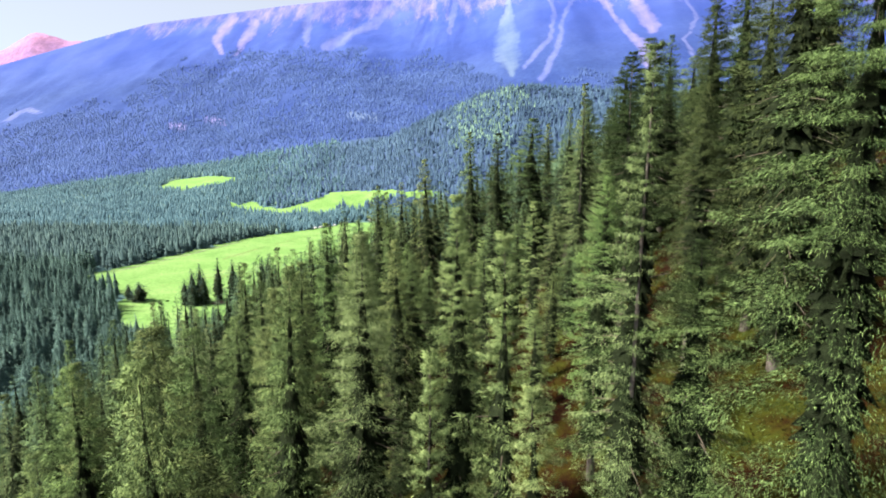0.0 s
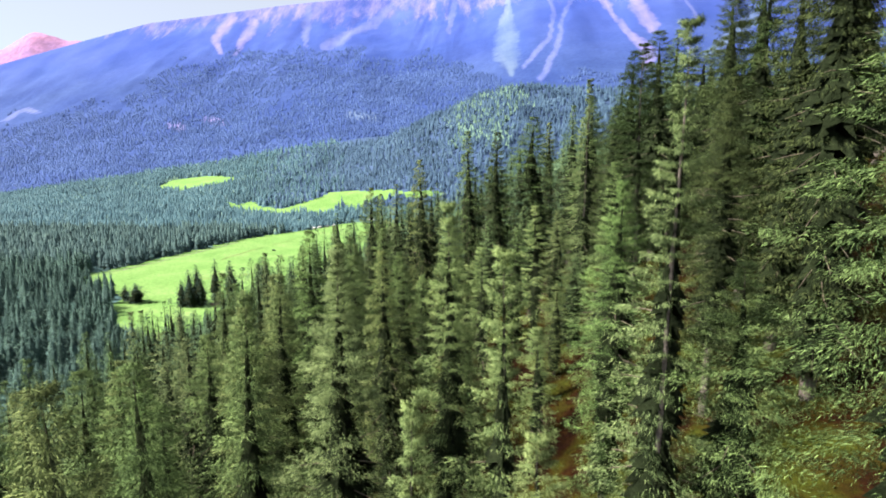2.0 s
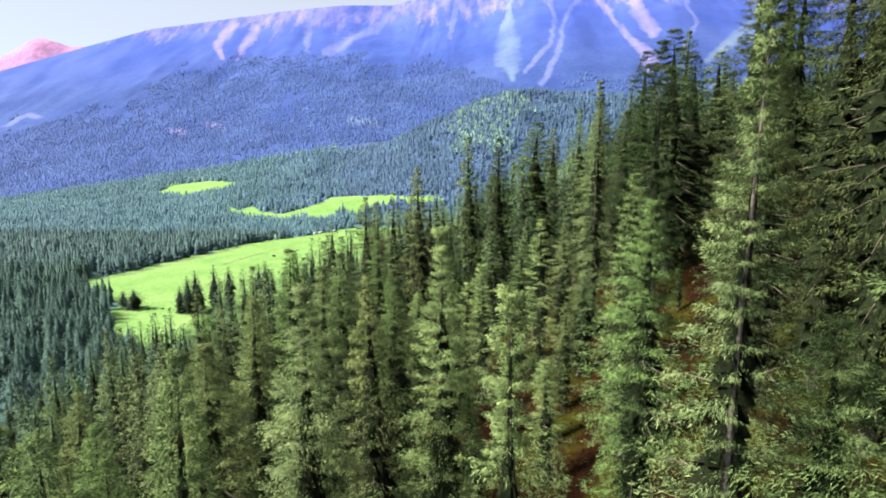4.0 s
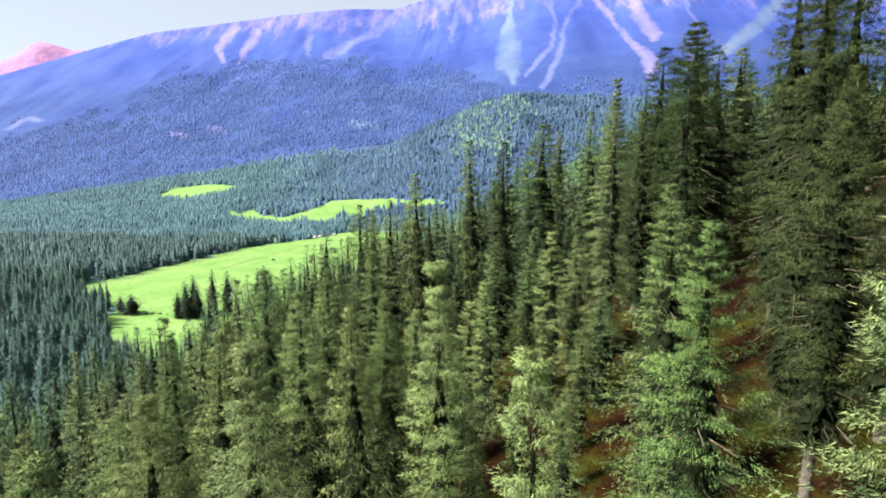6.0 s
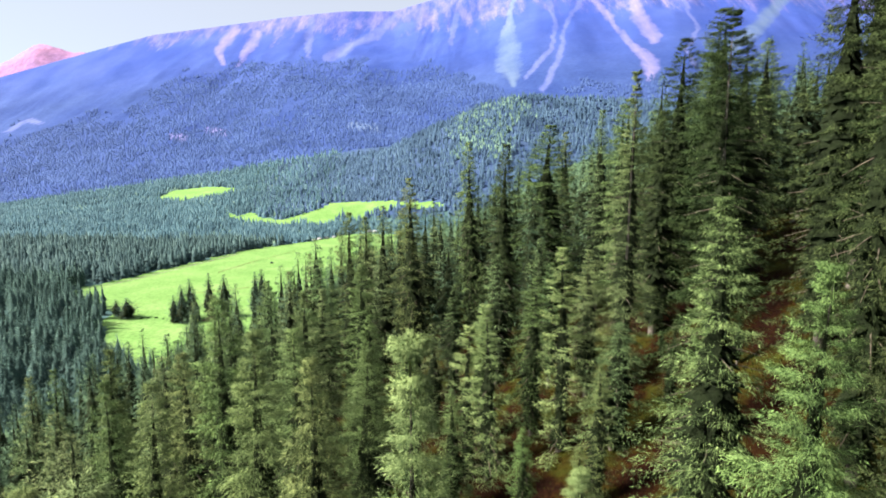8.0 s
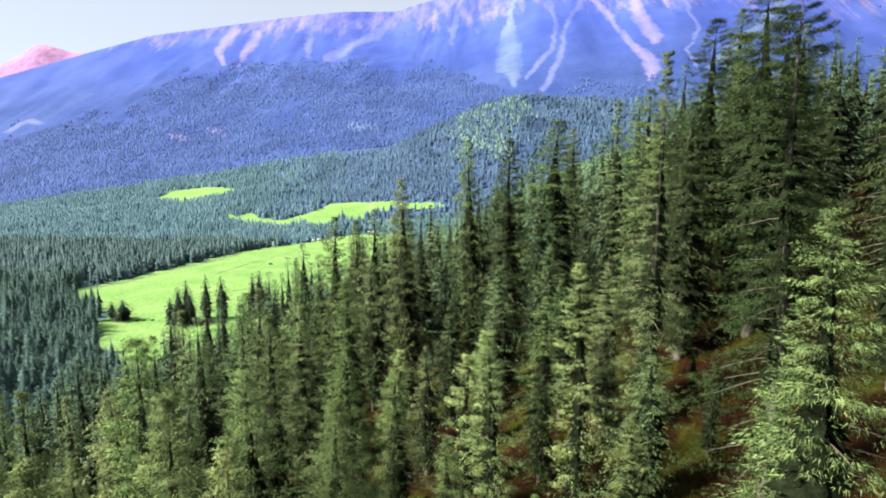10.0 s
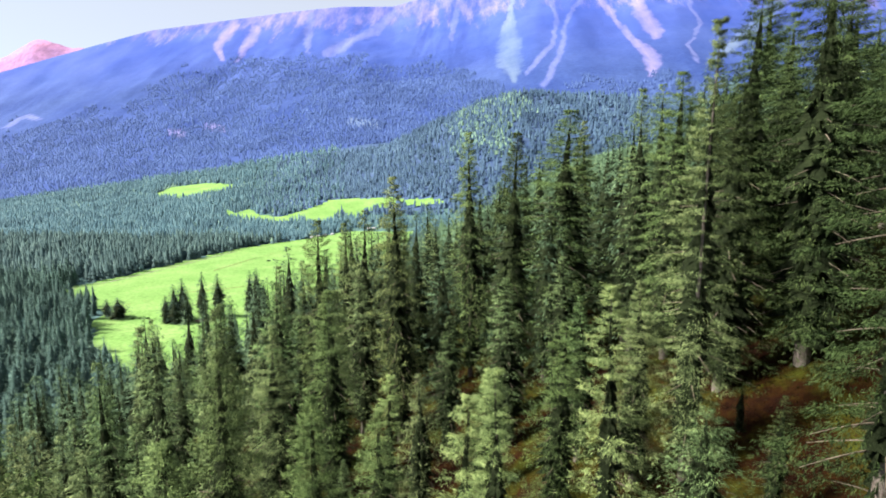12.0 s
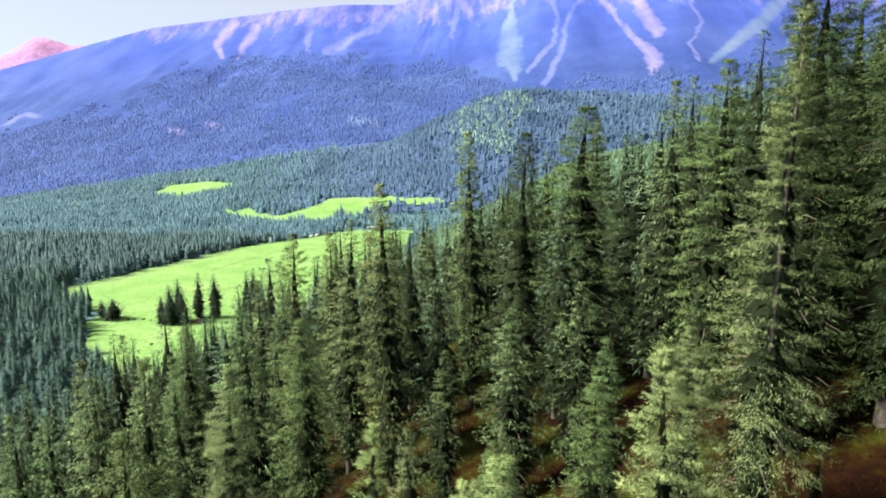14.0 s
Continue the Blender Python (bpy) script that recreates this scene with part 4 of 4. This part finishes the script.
SHRUB = two_tone("shrub_leaves", 1.2, [(0.3, (0.02, 0.05, 0.015)), (0.7, (0.06, 0.11, 0.03))], 5.0, bump=1.0, bump_scale=5.0)
for i, (x, y, sz) in enumerate([(-215, 383, 1.5), (-211, 384, 1.1), (-205, 384, 1.6), (-171, 332, 1.4), (-199, 382, 0.8)]):
    ob = new("shrub", lump("shrub", sz, i, SHRUB, 0.8))
    ob.location = (x, y, ground_at(x, y, 0.8))
    tagged(ob, "small dark green round shrub on the meadow", "shrub", "shrubs on the meadow")
mound = new("earth_mound", lump("earth_mound", 6.5, 9, EARTH, 0.28))
mound.location = (-165, 378, ground_at(-165, 378, 0.4))
tagged(mound, "bare brown earth bank beside the meadow spruces", "mound")


def track(line, half, label, material, up=1.05):
    """A worn strip over the meadow."""
    v, f = [], []
    rng = random.Random(len(line) * 7 + int(half * 10))
    pts = []
    for (x0, y0), (x1, y1) in zip(line, line[1:]):
        for k in range(12):
            pts.append((x0 + (x1 - x0) * k / 12, y0 + (y1 - y0) * k / 12))
    for k, (x, y) in enumerate(pts):
        w0, w1 = half * rng.uniform(0.4, 1.5), half * rng.uniform(0.4, 1.5)
        for sx in (-w0, w1):
            v.append((x + sx * 0.6, y + sx, ground_at(x + sx * 0.6, y + sx, up)))
        if k:
            a = 2 * k
            f.append((a - 2, a - 1, a + 1, a))
    tagged(new("track", mesh_of("track", v, f, [material], True)), label, "track", kind="structure")


WORN = two_tone("worn_grass", 0.2, [(0.3, (0.14, 0.17, 0.05)), (0.7, (0.21, 0.19, 0.09))], 1.5)
PALE = two_tone("pale_gravel", 0.2, [(0.3, (0.20, 0.20, 0.16)), (0.7, (0.30, 0.28, 0.24))], 1.5)
track([(-250, 412), (-239, 422), (-231, 439), (-215, 459), (-193, 469), (-169, 486)], 1.6, "brownish worn track across the meadow", WORN)
track([(-260, 503), (-231, 550), (-216, 633), (-189, 718), (-159, 790)], 1.2, "faint worn path along the meadow", WORN)
track([(-322, 468), (-315, 488), (-303, 498), (-297, 531), (-279, 588), (-259, 681)], 2.2, "pale gravel strip at the edge of the meadow", PALE)

FELT = two_tone("white_felt", 0.8, [(0.3, (0.36, 0.37, 0.38)), (0.7, (0.48, 0.48, 0.48))], 4.0)
DARK_DOOR = two_tone("painted_door", 2.0, [(0.3, (0.20, 0.06, 0.04)), (0.7, (0.26, 0.09, 0.06))])


def yurt(x, y, r, turn):
    """A round white felt tent: wall, domed roof with a crown ring, and a door."""
    base = new("yurt")
    base.matrix_world = Matrix.Translation((x, y, ground_at(x, y, 0.8))) @ Matrix.Rotation(turn, 4, "Z")
    v, f = tube([(0, 0, z) for z in (0, 0.5, 1.2, 1.8)], [r, r * 1.01, r * 1.01, r * 0.98], 20)
    part("wall", mesh_of("wall", v, f, [FELT], True), base)
    v, f = tube([(0, 0, z) for z in (1.75, 1.95, 2.5, 2.95, 3.1)], [r * 1.06, r, r * 0.6, r * 0.22, r * 0.02], 20)
    part("roof", mesh_of("roof", v, f, [FELT], True), base, "domed white felt roof")
    v, f = tube([(0, 0, 3.0), (0, 0, 3.25), (0, 0, 3.26)], [0.5, 0.45, 0.05], 12)
    part("crown_ring", mesh_of("crown_ring", v, f, [DEADWOOD], True), base, "wooden smoke ring")
    c = -r * 1.02
    v = [(sx, c + sy, z) for sx in (-0.45, 0.45) for sy in (-0.06, 0.08) for z in (0.05, 1.6)]
    f = [(0, 1, 3, 2), (4, 6, 7, 5), (0, 4, 5, 1), (2, 3, 7, 6), (1, 5, 7, 3), (0, 2, 6, 4)]
    part("door", mesh_of("door", v, f, [DARK_DOOR]), base, "red-brown wooden door")
    return tagged(base, "round white felt yurt at the far meadow edge", "yurt", "yurts by the trees")


for i, (x, y, r) in enumerate([(-210, 796, 3.3), (-203, 804, 3.6), (-195, 808, 2.9), (-189, 818, 3.5), (-181, 829, 3.2), (-172, 840, 2.7), (-124, 900, 3.1), (-116, 900, 3.5)]):
    yurt(x, y, r, 0.3 * i)

PAINT = two_tone("dark_car_paint", 3.0, [(0.3, (0.02, 0.03, 0.05)), (0.7, (0.03, 0.045, 0.07))], rough=0.35)
RUBBER = two_tone("tyre_rubber", 8.0, [(0.3, (0.015, 0.015, 0.015)), (0.7, (0.025, 0.025, 0.025))])
GLASS = two_tone("dark_car_glass", 3.0, [(0.3, (0.015, 0.02, 0.025)), (0.7, (0.02, 0.025, 0.03))], rough=0.1)


def hull(name, outline, half, material, parent, label="", pinch=0.0):
    """A body from a side outline, as wide as twice half, drawn in by pinch towards its top."""
    n, v = len(outline), []
    top = max(z for _, z in outline)
    low = min(z for _, z in outline)
    for sd in (-1, 1):
        v += [(x, sd * half * (1 - pinch * (z - low) / (top - low)), z) for x, z in outline]
    f = [tuple(range(n)), tuple(range(2 * n - 1, n - 1, -1))] + [(i, i + n, (i + 1) % n + n, (i + 1) % n) for i in range(n)]
    return part(name, mesh_of(name, v, f, [material]), parent, label)


car = new("car")
car.matrix_world = Matrix.Translation((-195, 611, ground_at(-195, 611, 0.8))) @ Matrix.Rotation(0.35, 4, "Z")
hull("body", [(-2.2, 0.35), (-2.25, 0.8), (-2.0, 0.98), (1.0, 1.0), (2.1, 0.85), (2.25, 0.6), (2.2, 0.35)], 0.9, PAINT, car)
hull("cabin", [(-1.9, 0.97), (-1.6, 1.62), (0.2, 1.66), (0.95, 0.99)], 0.82, GLASS, car, "dark windows", 0.15)
hull("roof", [(-1.62, 1.62), (-1.55, 1.70), (0.15, 1.73), (0.22, 1.66)], 0.72, PAINT, car)
for x in (-1.4, 1.4):
    for yy in (-0.88, 0.88):
        ring = [(x + 0.36 * math.cos(t * 0.5236), 0.36 + 0.36 * math.sin(t * 0.5236)) for t in range(12)]
        w = hull("wheel", ring, 0.12, RUBBER, car, "black tyre")
        w.location = (0, yy, 0)
tagged(car, "small dark car parked out on the green meadow", "car")

for proto in [rust] + near_protos + [broad_proto, open_proto, split_proto, light_proto] + fine_protos + thick_protos + vale_protos + pale_protos + lone_protos + mid_protos + far_protos + young_protos:
    for o in (*proto.children_recursive, proto):
        bpy.data.objects.remove(o)
